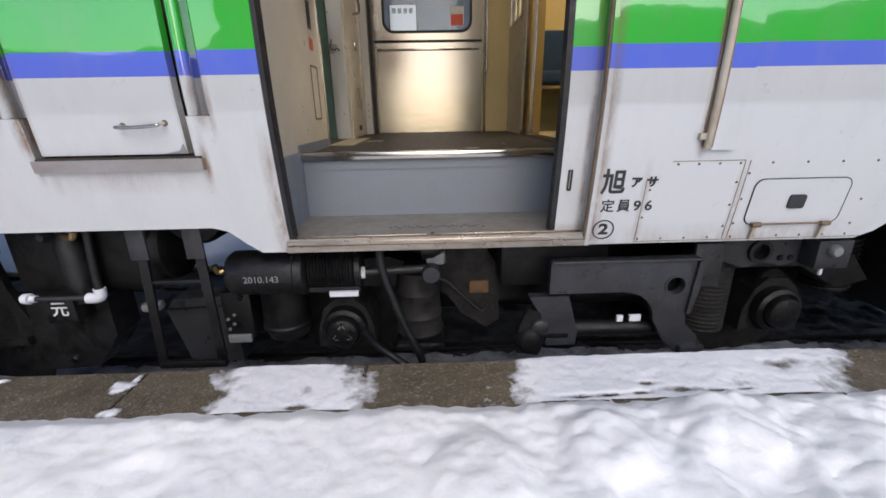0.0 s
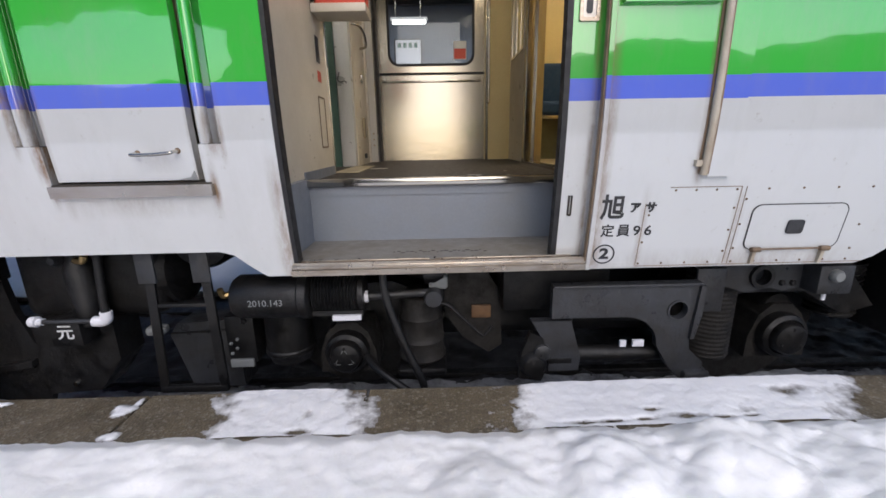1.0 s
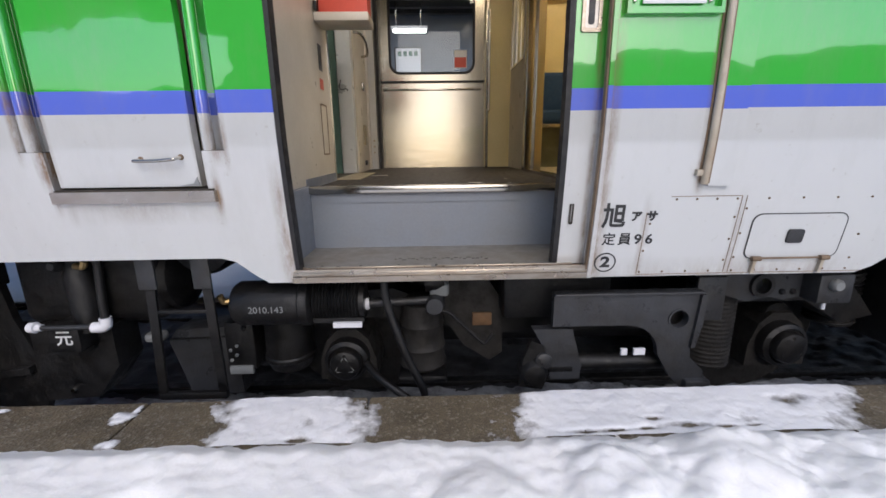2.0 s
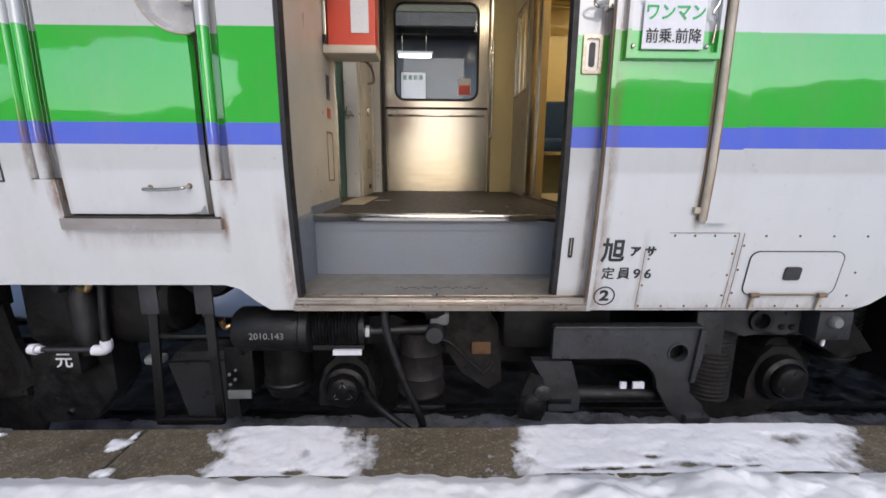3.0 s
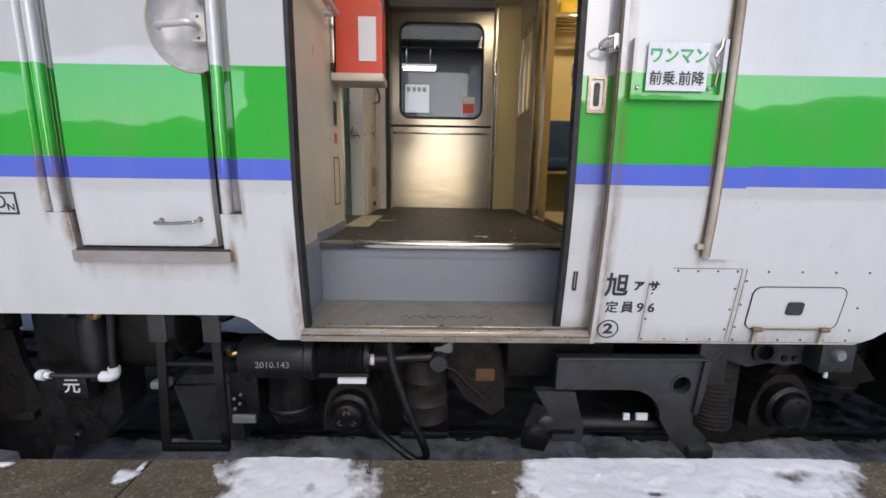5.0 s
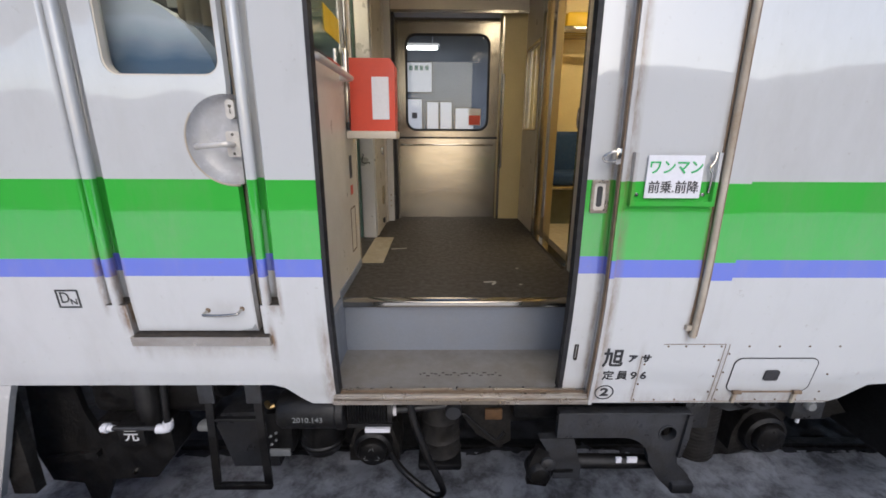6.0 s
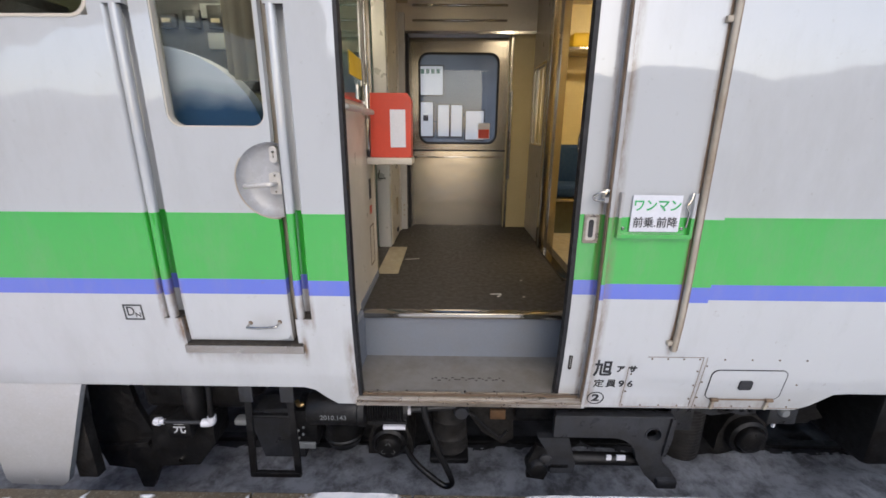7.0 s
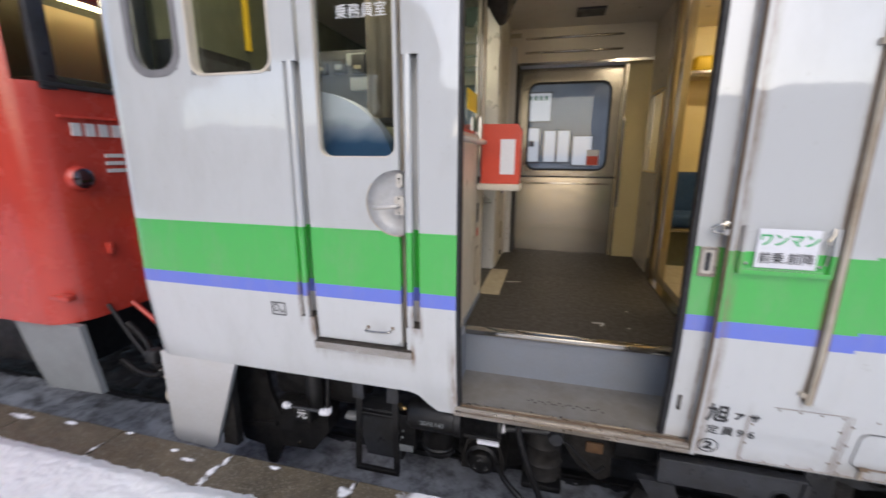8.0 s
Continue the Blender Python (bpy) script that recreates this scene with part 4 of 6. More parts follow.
tagged(mesh_object("wall_strip", boxed(-2.15, -2.12, 2.16, 2.20, 2.30, 2.72, 0.006), YELLOW), "yellow strip on the cab wall", "strip")
for x0, x1, z0, z1, mm in ((-1.40, -1.28, 2.17, 2.24, GREY_SKIRT), (-1.25, -1.13, 2.19, 2.215, YELLOW), (-1.10, -1.02, 2.10, 2.17, PAPER), (-1.38, -1.22, 2.02, 2.10, GREY_SKIRT), (-1.16, -1.10, 2.03, 2.07, BEIGE)):
    part("switch_plate", boxed(x0, x1, 2.135, 2.149, z0, z1, 0.004), mm, console, "small pale plate on the hood")
lettering("lettering", "乗務員室", 0.06, -0.935, 1.3705, 2.215, WHITE_INK, crew_door, "white lettering on the glass")

# far door
FD = 3.95
far_door = thing("far_door", "closed stainless sliding door with a rounded window", "door", kind="structure")
leaf = boxed(-0.48, 0.475, FD - 0.006, FD + 0.03, FLOOR_Z, 1.415, 0.002)
for v in leaf.verts:
    v.co.y += 0.032 * (v.co.z - FLOOR_Z)
part("lower_leaf", leaf, DOOR_STEEL, far_door, "brushed stainless lower panel", smooth=False)
part("upper_leaf", plate(bmesh.new(), [(-0.48, 1.42), (0.475, 1.42), (0.475, 2.44), (-0.48, 2.44)], FD, FD + 0.03, [round_rect(-0.37, 0.375, 1.49, 2.30, 0.085)]), DOOR_STEEL, far_door, smooth=False)
part("split_seal", boxed(-0.48, 0.475, FD - 0.004, FD + 0.01, 1.410, 1.424), RUBBER, far_door, smooth=False)
part("window_seal", plate(bmesh.new(), round_rect(-0.382, 0.387, 1.478, 2.312, 0.095), FD - 0.008, FD + 0.004, [round_rect(-0.362, 0.367, 1.498, 2.292, 0.08)]), RUBBER, far_door)
part("pane", boxed(-0.385, 0.39, FD + 0.012, FD + 0.017, 1.475, 2.315), GLASS, far_door, smooth=False)
part("sticker", boxed(0.20, 0.315, FD + 0.008, FD + 0.010, 1.53, 1.68), PAPER, far_door, "small red and white sticker", smooth=False)
part("sticker_lower", boxed(0.205, 0.31, FD + 0.005, FD + 0.007, 1.535, 1.62), RED_BOX, far_door, smooth=False)
part("pull", plate(bmesh.new(), round_rect(-0.455, -0.415, 1.50, 1.62, 0.006), FD - 0.006, FD + 0.002, [round_rect(-0.445, -0.425, 1.515, 1.605, 0.004)]), STEEL, far_door)
part("rail_line", boxed(-0.44, 0.44, FD - 0.006, FD + 0.002, 1.345, 1.358, 0.002), STEEL, far_door)
setting("wall_header", boxed(-0.62, 0.69, 3.80, FAR_Y - 0.06, 2.46, 2.80, 0.004), CREAM, "cream header panel over the far door")
setting("trim_header", boxed(-0.62, 0.69, 3.79, 3.80, 2.44, 2.462), STEEL, "stainless trim")
for z in (2.545, 2.665):
    tagged(mesh_object("wall_rail", rod(bmesh.new(), (-0.42, 3.79, z), (0.42, 3.79, z), 0.010, 10), STEEL, True), "thin stainless rail on the header panel", "rail", "rails on the header panel")
tagged(mesh_object("ceiling_vent", boxed(0.0, 0.22, 3.3, 3.5, 2.735, 2.75, 0.004), GREY_IRON), "dark square vent in the coach ceiling", "vent")
bm = lathe(bmesh.new(), (-0.50, 2.42, 2.75), (-0.46, 2.42, 2.42), [(0, 0.13), (0.3, 0.12), (0.6, 0.085), (0.85, 0.05), (1, 0.02)], 14)
for v in bm.verts:
    v.co.x += 0.012 * math.sin(v.co.y * 70 + v.co.z * 20)
tagged(mesh_object("hanging_cloth", bm, SEAM, True), "dark brown folded cloth hung under the ceiling", "cloth")
vent = tagged(mesh_object("wall_label", boxed(-0.56, -0.46, 3.795, 3.799, 2.68, 2.72), BEIGE), "small tan label on the header panel", "label")
setting("trim_pillar_edge", boxed(0.478, 0.502, 3.862, 3.88, FLOOR_Z, 2.44, 0.004), STEEL, "stainless edge strip of the pillar")
setting("wall_pillar", boxed(0.475, 0.70, 3.88, FAR_Y - 0.06, FLOOR_Z, 2.46, 0.004), YELLOW_CREAM, "yellowed cream pillar beside the far door")
tagged(mesh_object("grab_bar", pipe(bmesh.new(), [(0.50, 3.90, 1.98), (0.50, 3.84, 1.95), (0.50, 3.83, 1.9), (0.50, 3.83, 1.22), (0.50, 3.84, 1.17), (0.50, 3.90, 1.14)], 0.012), STEEL, True), "upright stainless grab bar beside the far door", "handrail")

# saloon partition
SX = 0.70
sal = setting("wall_saloon", yz_wall(SX, SX + 0.03, 3.22, 3.88, FLOOR_Z, 2.75, [(3.34, 3.80, 1.50, 2.14)]), CREAM, "cream saloon partition with a small window")
part("pane", boxed(SX + 0.012, SX + 0.017, 3.34, 3.80, 1.50, 2.14), GLASS, sal, smooth=False)
bm = boxed(SX - 0.008, SX + 0.0, 3.32, 3.34, 1.49, 2.15)
box(bm, SX - 0.008, SX, 3.80, 3.82, 1.49, 2.15)
box(bm, SX - 0.008, SX, 3.34, 3.80, 1.485, 1.50)
box(bm, SX - 0.008, SX, 3.34, 3.80, 2.14, 2.16)
box(bm, SX - 0.006, SX, 3.60, 3.625, 1.50, 2.14)
part("window_frame", bm, STEEL, sal, smooth=False)
setting("trim_saloon_post", boxed(SX - 0.02, SX + 0.05, 3.13, 3.22, FLOOR_Z, 2.75, 0.004), STEEL, "stainless saloon door post")
setting("trim_saloon_post", boxed(SX - 0.005, SX + 0.05, 2.90, 2.985, FLOOR_Z, 2.75, 0.004), STEEL, "stainless saloon door post")
setting("trim_saloon_track", boxed(SX - 0.03, SX + 0.03, 2.30, 3.11, FLOOR_Z, FLOOR_Z + 0.018), STEEL, "stainless door track")
setting("wall_saloon_near", boxed(SX, SX + 0.03, 1.40, 2.28, 0.40, 2.75), CREAM, "cream saloon partition beside the doorway")
sd = thing("saloon_door", "stainless saloon sliding door, pushed open", "door", kind="structure")
part("leaf", boxed(SX + 0.035, SX + 0.065, 1.75, 2.42, FLOOR_Z + 0.01, 2.55, 0.003), STEEL, sd)
part("handle", pipe(bmesh.new(), [(SX + 0.05, 2.42, 1.60), (SX + 0.05, 2.46, 1.59), (SX + 0.05, 2.475, 1.54), (SX + 0.05, 2.46, 1.49), (SX + 0.05, 2.42, 1.48)], 0.008, 10), STEEL, sd, "curved pull handle")
setting("floor_saloon", boxed(SX + 0.1, 5.5, 1.5, FAR_Y - 0.05, FLOOR_Z, FLOOR_Z + 0.004), BEIGE, "beige saloon floor")
bm = boxed(SX + 0.1, 5.5, FAR_Y - 0.10, FAR_Y - 0.06, FLOOR_Z, 2.75)
box(bm, 5.4, 5.45, 1.45, FAR_Y - 0.1, FLOOR_Z, 2.75)
box(bm, SX + 0.1, 5.4, 1.42, 1.46, FLOOR_Z, 2.75)
setting("wall_saloon_side", bm, YELLOW_CREAM, "yellowed cream saloon wall")
setting("ceiling", boxed(-2.2, 5.45, 1.40, FAR_Y - 0.06, 2.75, 2.79), CREAM, "cream coach ceiling")
bench = thing("bench_seat", "dark blue moquette bench along the saloon wall", "seat")
part("cushion", boxed(0.86, 2.6, 3.52, 3.98, 1.02, 1.13, 0.035, 3), BLUE_SEAT, bench)
part("backrest", boxed(0.86, 2.6, 3.88, 4.06, 1.10, 1.48, 0.04, 3), BLUE_SEAT, bench)
part("seat_rail", boxed(0.86, 2.6, 3.50, 3.53, 0.985, 1.015, 0.004), STEEL, bench)
part("base", boxed(0.9, 2.6, 3.62, 3.98, FLOOR_Z + 0.004, 1.0), CAB_DARK, bench, smooth=False)
rack = thing("luggage_rack", "luggage rack of steel bars with a yellow bag", "rack")
for k in range(5):
    part("bar", rod(bmesh.new(), (0.9, 3.72 + 0.08 * k, 2.30), (4.5, 3.72 + 0.08 * k, 2.30), 0.009, 8), STEEL, rack)
part("front_rail", boxed(0.9, 4.5, 3.68, 3.70, 2.27, 2.32, 0.004), STEEL, rack)
tagged(mesh_object("bag", boxed(1.0, 1.25, 3.75, 4.0, 2.312, 2.45, 0.03), YELLOW, True), "yellow bag lying on the luggage rack", "bag")
lampx = thing("ceiling_light", "long warm fluorescent ceiling light in the saloon", "lamp")
part("housing", boxed(1.0, 4.6, 2.70, 2.86, 2.72, 2.75, 0.004), WHITE, lampx)
part("tube", rod(bmesh.new(), (1.05, 2.78, 2.70), (4.55, 2.78, 2.70), 0.016, 12), WARM_TUBE, lampx)

# ---- running gear ----
def bolt(parent, x, y, z, r=0.012):
    return part("bolt", lathe(bmesh.new(), (x, y + 0.004, z), (x, y - 0.012, z), [(0, r), (0.7, r), (1, r * 0.6)], 6), SOOT, parent, smooth=False)


def coil(x, y, z0, z1, r, wire, turns):
    n = turns * 14
    return pipe(bmesh.new(), [(x + r * math.cos(2 * math.pi * turns * k / n), y + r * math.sin(2 * math.pi * turns * k / n), z0 + (z1 - z0) * k / n) for k in range(n + 1)], wire, 8, False)


bogie = thing("bogie", "sooty black two-axle bogie under the railcar", "bogie")
arch = [(0.86 + 0.13 * math.cos(radians(a)) - 0.12, 0.02 + 0.125 * math.sin(radians(a))) for a in range(0, 91, 15)]
arm = part("brake_arm", plate(bmesh.new(), [(0.447, 0.272), (1.022, 0.274), (1.018, 0.16), (0.998, 0.05), (1.005, 0.0), (1.04, -0.035), (1.065, -0.06), (1.07, -0.12), (1.03, -0.14), (0.99, -0.14), (0.93, -0.08)] + arch + [(0.447, 0.145)], 1.445, 1.475, [disc(0.94, 0.168, 0.036)]), GREY_IRON, bogie, "dark grey iron side arm with a round hole", smooth=False)
part("flange", boxed(0.447, 1.022, 1.43, 1.48, 0.272, 0.282, 0.003), GREY_IRON, arm)
part("foot", boxed(0.985, 1.09, 1.42, 1.52, -0.145, -0.09, 0.012), GREY_IRON, arm)
part("hole_rim", plate(bmesh.new(), disc(0.94, 0.168, 0.043), 1.440, 1.446, [disc(0.94, 0.168, 0.036)]), GREY_IRON, arm)
part("end_flange", plate(bmesh.new(), [(1.012, 0.27), (1.03, 0.27), (1.028, 0.15), (1.008, 0.05), (0.992, 0.05)], 1.43, 1.49), GREY_IRON, arm, smooth=False)
for x in (0.715, 0.765):
    part("reflector", boxed(x, x + (0.024 if x < 0.75 else 0.044), 1.425, 1.435, 0.028, 0.054), PAPER, bogie, "white reflective strip", smooth=False)
slack = part("slack_adjuster", lathe(bmesh.new(), (0.36, 1.52, -0.045), (0.96, 1.52, -0.05), [(0, 0.035), (0.02, 0.05), (0.12, 0.055), (0.15, 0.062), (0.30, 0.062), (0.31, 0.034), (0.95, 0.032), (1, 0.028)], 18), SOOT, bogie)
part("clevis", plate(bmesh.new(), [(0.33, -0.12), (0.42, -0.135), (0.45, -0.06), (0.42, 0.06), (0.37, 0.08), (0.34, 0.0)], 1.46, 1.49), SOOT, slack, smooth=False)
part("knob", lathe(bmesh.new(), (0.385, 1.43, -0.06), (0.385, 1.54, -0.06), [(0, 0.02), (0.05, 0.042), (0.25, 0.056), (0.8, 0.058), (1, 0.045)], 20), SOOT, slack, "rounded black end knob")
part("knob", lathe(bmesh.new(), (0.42, 1.44, -0.005), (0.42, 1.52, -0.005), [(0, 0.018), (0.1, 0.034), (0.8, 0.036), (1, 0.03)], 16), GREY_IRON, slack)
part("hanger", plate(bmesh.new(), [(0.375, 0.128), (0.53, 0.128), (0.575, -0.03), (0.57, -0.09), (0.45, -0.09), (0.435, 0.02)], 1.46, 1.50), GREY_IRON, bogie, smooth=False)
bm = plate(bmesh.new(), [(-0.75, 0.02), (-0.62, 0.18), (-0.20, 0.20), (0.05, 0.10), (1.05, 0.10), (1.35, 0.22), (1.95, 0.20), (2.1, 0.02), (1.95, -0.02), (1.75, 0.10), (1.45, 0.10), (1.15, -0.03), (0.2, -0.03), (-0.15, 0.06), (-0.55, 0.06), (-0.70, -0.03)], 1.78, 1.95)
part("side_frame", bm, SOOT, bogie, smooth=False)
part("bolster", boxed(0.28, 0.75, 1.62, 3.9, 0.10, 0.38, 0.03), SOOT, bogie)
for ax, ay, az, r in ((-0.41, 1.62, -0.10, 0.075), (1.722, 1.76, -0.145, 0.088)):
    b = part("axle_box", lathe(bmesh.new(), (ax, ay + 0.16, az), (ax, ay - 0.01, az), [(0, r * 1.32), (0.62, r * 1.32), (0.70, r * 1.27), (0.74, r * 1.12), (0.76, r * 1.06), (0.72, r * 1.0), (0.72, r * 0.95), (0.86, r * 0.93), (0.93, r * 0.84), (0.97, r * 0.6), (1, r * 0.2)], 40), SOOT, bogie, "round axle box cover")
    tall = r * 1.5
    part("box_housing", plate(bmesh.new(), [(ax - r * 1.75, az - tall), (ax + r * 1.75, az - tall), (ax + r * 1.7, az - r * 0.2), (ax + r * 1.25, az + r * 1.1), (ax + r * 0.55, az + r * 1.75), (ax - r * 0.55, az + r * 1.75), (ax - r * 1.25, az + r * 1.1), (ax - r * 1.7, az - r * 0.2)], ay + 0.09, ay + 0.32), BROWN_IRON, b, smooth=False)
    part("saddle", lathe(bmesh.new(), (ax, ay + 0.12, az + r * 1.5), (ax, ay + 0.32, az + r * 1.5), [(0, r * 0.7), (0.1, r * 0.8), (0.9, r * 0.8), (1, r * 0.7)], 20), SOOT, b)
    for k in range(3):
        a = radians(90 + 120 * k)
        bolt(b, ax + r * 0.62 * math.cos(a), ay + 0.004, az + r * 0.62 * math.sin(a), 0.009)
    if ax < 0:
        wire = [(ax + r * 0.66 * math.cos(radians(90 + 120 * k)), ay - 0.006, az + r * 0.66 * math.sin(radians(90 + 120 * k))) for k in (0, 1, 2, 0)]
        part("locking_wire", pipe(bmesh.new(), wire, 0.0018, 6, False), GREY_SKIRT, b, "thin pale locking wire")
    wheel = part("wheel", lathe(bmesh.new(), (ax, 2.12, az), (ax, 2.26, az), [(0, 0.40), (0.05, 0.43), (0.75, 0.435), (0.78, 0.46), (1, 0.45)], 48), BROWN_IRON, bogie)
    part("far_wheel", lathe(bmesh.new(), (ax, 3.40, az), (ax, 3.26, az), [(0, 0.40), (0.05, 0.43), (0.75, 0.435), (0.78, 0.46), (1, 0.45)], 48), BROWN_IRON, bogie)
    part("axle", rod(bmesh.new(), (ax, 2.2, az), (ax, 3.3, az), 0.08, 16), SOOT, bogie)
part("ribbed_damper", lathe(bmesh.new(), (-0.07, 1.72, 0.18), (-0.07, 1.72, -0.16), [(0, 0.07), (0.05, 0.092), (0.30, 0.097), (0.34, 0.102), (0.38, 0.097), (0.62, 0.100), (0.66, 0.106), (0.70, 0.098), (0.86, 0.104), (0.90, 0.110), (0.95, 0.10), (1, 0.07)], 28), BROWN_IRON, bogie, "dusty black rubber damper")
part("coil_spring", coil(2.06, 1.95, -0.08, 0.20, 0.10, 0.009, 11), SOOT, bogie)
part("spring_core", rod(bmesh.new(), (2.06, 1.95, -0.08), (2.06, 1.95, 0.20), 0.097, 20), SOOT, bogie)
# unseen black filler boxes hide lit ground where only deep shade belongs
for x0, x1 in ((-0.10, 0.34), (0.78, 1.52)):
    part("dark_filler", boxed(x0, x1, 2.42, 3.05, -0.30, 0.36, 0.05), SOOT, bogie)
part("brake_beam", boxed(-0.15, 1.45, 2.34, 2.42, -0.34, -0.20, 0.01), SOOT, bogie)
part("hanger_link", plate(bmesh.new(), [(0.30, -0.10), (0.44, -0.10), (0.47, -0.02), (0.42, 0.01), (0.28, -0.02)], 1.95, 1.99), GREY_SKIRT, bogie, smooth=False)
part("spring_seat", boxed(-0.18, 0.04, 1.62, 1.86, -0.20, -0.16, 0.015), SOOT, bogie)
part("warning_plate", boxed(0.158, 0.245, 1.695, 1.712, 0.045, 0.105, 0.004), ORANGE_IRON, bogie, "faded orange plate")
part("stay", pipe(bmesh.new(), [(0.01, 1.60, 0.16), (0.05, 1.60, 0.15), (0.10, 1.60, 0.10), (0.19, 1.60, 0.012), (0.21, 1.60, 0.01), (0.24, 1.60, 0.05)], 0.008), SOOT, bogie)
part("stay_plate", plate(bmesh.new(), [(0.02, 0.36), (0.16, 0.36), (0.285, 0.17), (0.30, -0.10), (0.24, -0.14), (0.12, -0.06), (0.04, 0.06)], 1.72, 1.75), BROWN_IRON, bogie, smooth=False)
part("gusset", boxed(1.07, 1.19, 1.55, 1.57, 0.11, 0.30, 0.004), GREY_IRON, bogie)
ribs = [(0, 0.10)] + [(0.03 + 0.94 * k / 72, 0.104 + 0.0014 * math.cos(k * math.pi / 2)) for k in range(73)] + [(1, 0.10)]
part("axle_spring", lathe(bmesh.new(), (1.265, 1.74, 0.22), (1.265, 1.74, -0.17), ribs, 28), BROWN_IRON, bogie, "dusty brown ribbed rubber spring")
part("lug_plate", plate(bmesh.new(), [(0.95, 0.40), (1.53, 0.40), (1.53, 0.20), (1.46, 0.185), (1.40, 0.20), (1.30, 0.18), (1.18, 0.22)], 1.58, 1.61, [disc(1.357, 0.252, 0.034)]), GREY_IRON, bogie, smooth=False)
part("lug_rim", plate(bmesh.new(), disc(1.357, 0.252, 0.050), 1.565, 1.582, [disc(1.357, 0.252, 0.034)]), SOOT, bogie)
for x in (1.455, 1.50):
    bolt(bogie, x - 0.005, 1.578, 0.222, 0.013)

cylinder = thing("brake_cylinder", "black brake cylinder with a ribbed bellows, hung under the car", "cylinder")
part("barrel", lathe(bmesh.new(), (-0.80, 1.54, 0.235), (-0.49, 1.54, 0.235), [(0, 0.045), (0.02, 0.075), (0.08, 0.088), (0.85, 0.088), (0.87, 0.094), (0.97, 0.094), (1, 0.08)], 32), SOOT, cylinder)
ribs = [(f / 56, 0.066 if f % 4 == 0 else (0.078 if f % 4 == 2 else 0.074)) for f in range(57)]
bm = lathe(bmesh.new(), (-0.485, 1.54, 0.245), (-0.31, 1.54, 0.245), ribs, 24)
part("bellows", bm, SOOT, cylinder, "ribbed rubber bellows")
part("guide_bar", boxed(-0.49, -0.29, 1.50, 1.52, 0.158, 0.178), SOOT, cylinder, smooth=False)
part("reflector", boxed(-0.41, -0.297, 1.485, 1.50, 0.142, 0.163, 0.001), PAPER, cylinder, "white painted strip", smooth=False)
part("end_ring", lathe(bmesh.new(), (-0.305, 1.54, 0.24), (-0.285, 1.54, 0.24), [(0, 0.07), (1, 0.07)], 24), SOOT, cylinder)
part("push_rod", rod(bmesh.new(), (-0.285, 1.54, 0.222), (-0.02, 1.58, 0.218), 0.017, 14), GREY_IRON, cylinder)
part("rod_tip", rod(bmesh.new(), (-0.292, 1.535, 0.222), (-0.272, 1.537, 0.222), 0.024, 14), PAPER, cylinder, "white painted collar")
kn = part("knuckle", boxed(-0.03, 0.05, 1.58, 1.68, 0.225, 0.285, 0.015, 3), GREY_SKIRT, cylinder)
part("knuckle_cap", lathe(bmesh.new(), (-0.05, 1.62, 0.29), (0.03, 1.62, 0.30), [(0, 0.05), (0.5, 0.055), (1, 0.045)], 18), SOOT, kn)
part("rod_eye", lathe(bmesh.new(), (-0.01, 1.54, 0.20), (-0.01, 1.62, 0.20), [(0, 0.034), (0.2, 0.04), (0.8, 0.04), (1, 0.034)], 18), GREY_IRON, kn)
for z in (0.10, 0.125, 0.155):
    bolt(cylinder, -0.815, 1.60, z)
lettering("stencil", "2010.143", 0.036, -0.650, 1.452, 0.235, GREY_SKIRT, cylinder, "faint white stencilled figures")
part("drain_cock", pipe(bmesh.new(), [(-0.83, 1.55, 0.24), (-0.85, 1.54, 0.24), (-0.855, 1.53, 0.27)], 0.012, 8), BRASS, cylinder, "brass cock")
tank = tagged(mesh_object("oil_pan", lathe(bmesh.new(), (-0.68, 1.74, 0.20), (-0.68, 1.74, -0.16), [(0, 0.10), (0.76, 0.106), (0.78, 0.112), (0.82, 0.112), (0.84, 0.104), (0.95, 0.09), (1, 0.05)], 28), SOOT, True), "round black pan behind the brake cylinder", "pan")
jb = thing("water_tank", "dark grey sloping tank under the floor", "tank")
part("shell", plate(bmesh.new(), [(-1.27, -0.05), (-1.23, 0.01), (-0.99, 0.02), (-0.965, 0.0), (-0.95, -0.33), (-1.20, -0.33), (-1.235, -0.18)], 1.80, 1.94), GREY_IRON, jb, smooth=False)
part("seam", plate(bmesh.new(), [(-1.262, -0.035), (-0.97, -0.025), (-0.97, -0.031), (-1.262, -0.041)], 1.793, 1.80), SOOT, jb, smooth=False)
junction = thing("junction_box", "small black junction box with a pale plate under the car", "box")
part("case", boxed(-0.955, -0.825, 1.70, 1.84, -0.15, 0.08, 0.008), SOOT, junction)
part("pale_plate", boxed(-0.945, -0.84, 1.685, 1.70, -0.165, -0.125, 0.004), GREY_SKIRT, junction, "small pale plate")
for x, z in ((-0.935, -0.05), (-0.905, -0.03), (-0.91, -0.075), (-0.935, -0.10)):
    part("bolt", lathe(bmesh.new(), (x, 1.702, z), (x, 1.69, z), [(0, 0.008), (0.7, 0.008), (1, 0.005)], 6), GREY_SKIRT, junction, smooth=False)
hose = tagged(mesh_object("air_hose", pipe(bmesh.new(), [(-0.20, 1.46, 0.36), (-0.19, 1.45, 0.25), (-0.13, 1.44, 0.06), (-0.065, 1.44, -0.10), (-0.06, 1.44, -0.15), (-0.10, 1.45, -0.17), (-0.18, 1.48, -0.13), (-0.26, 1.54, -0.10), (-0.31, 1.62, -0.09)], 0.0155), SOOT, True), "black rubber air hose looped under the sill", "hose")

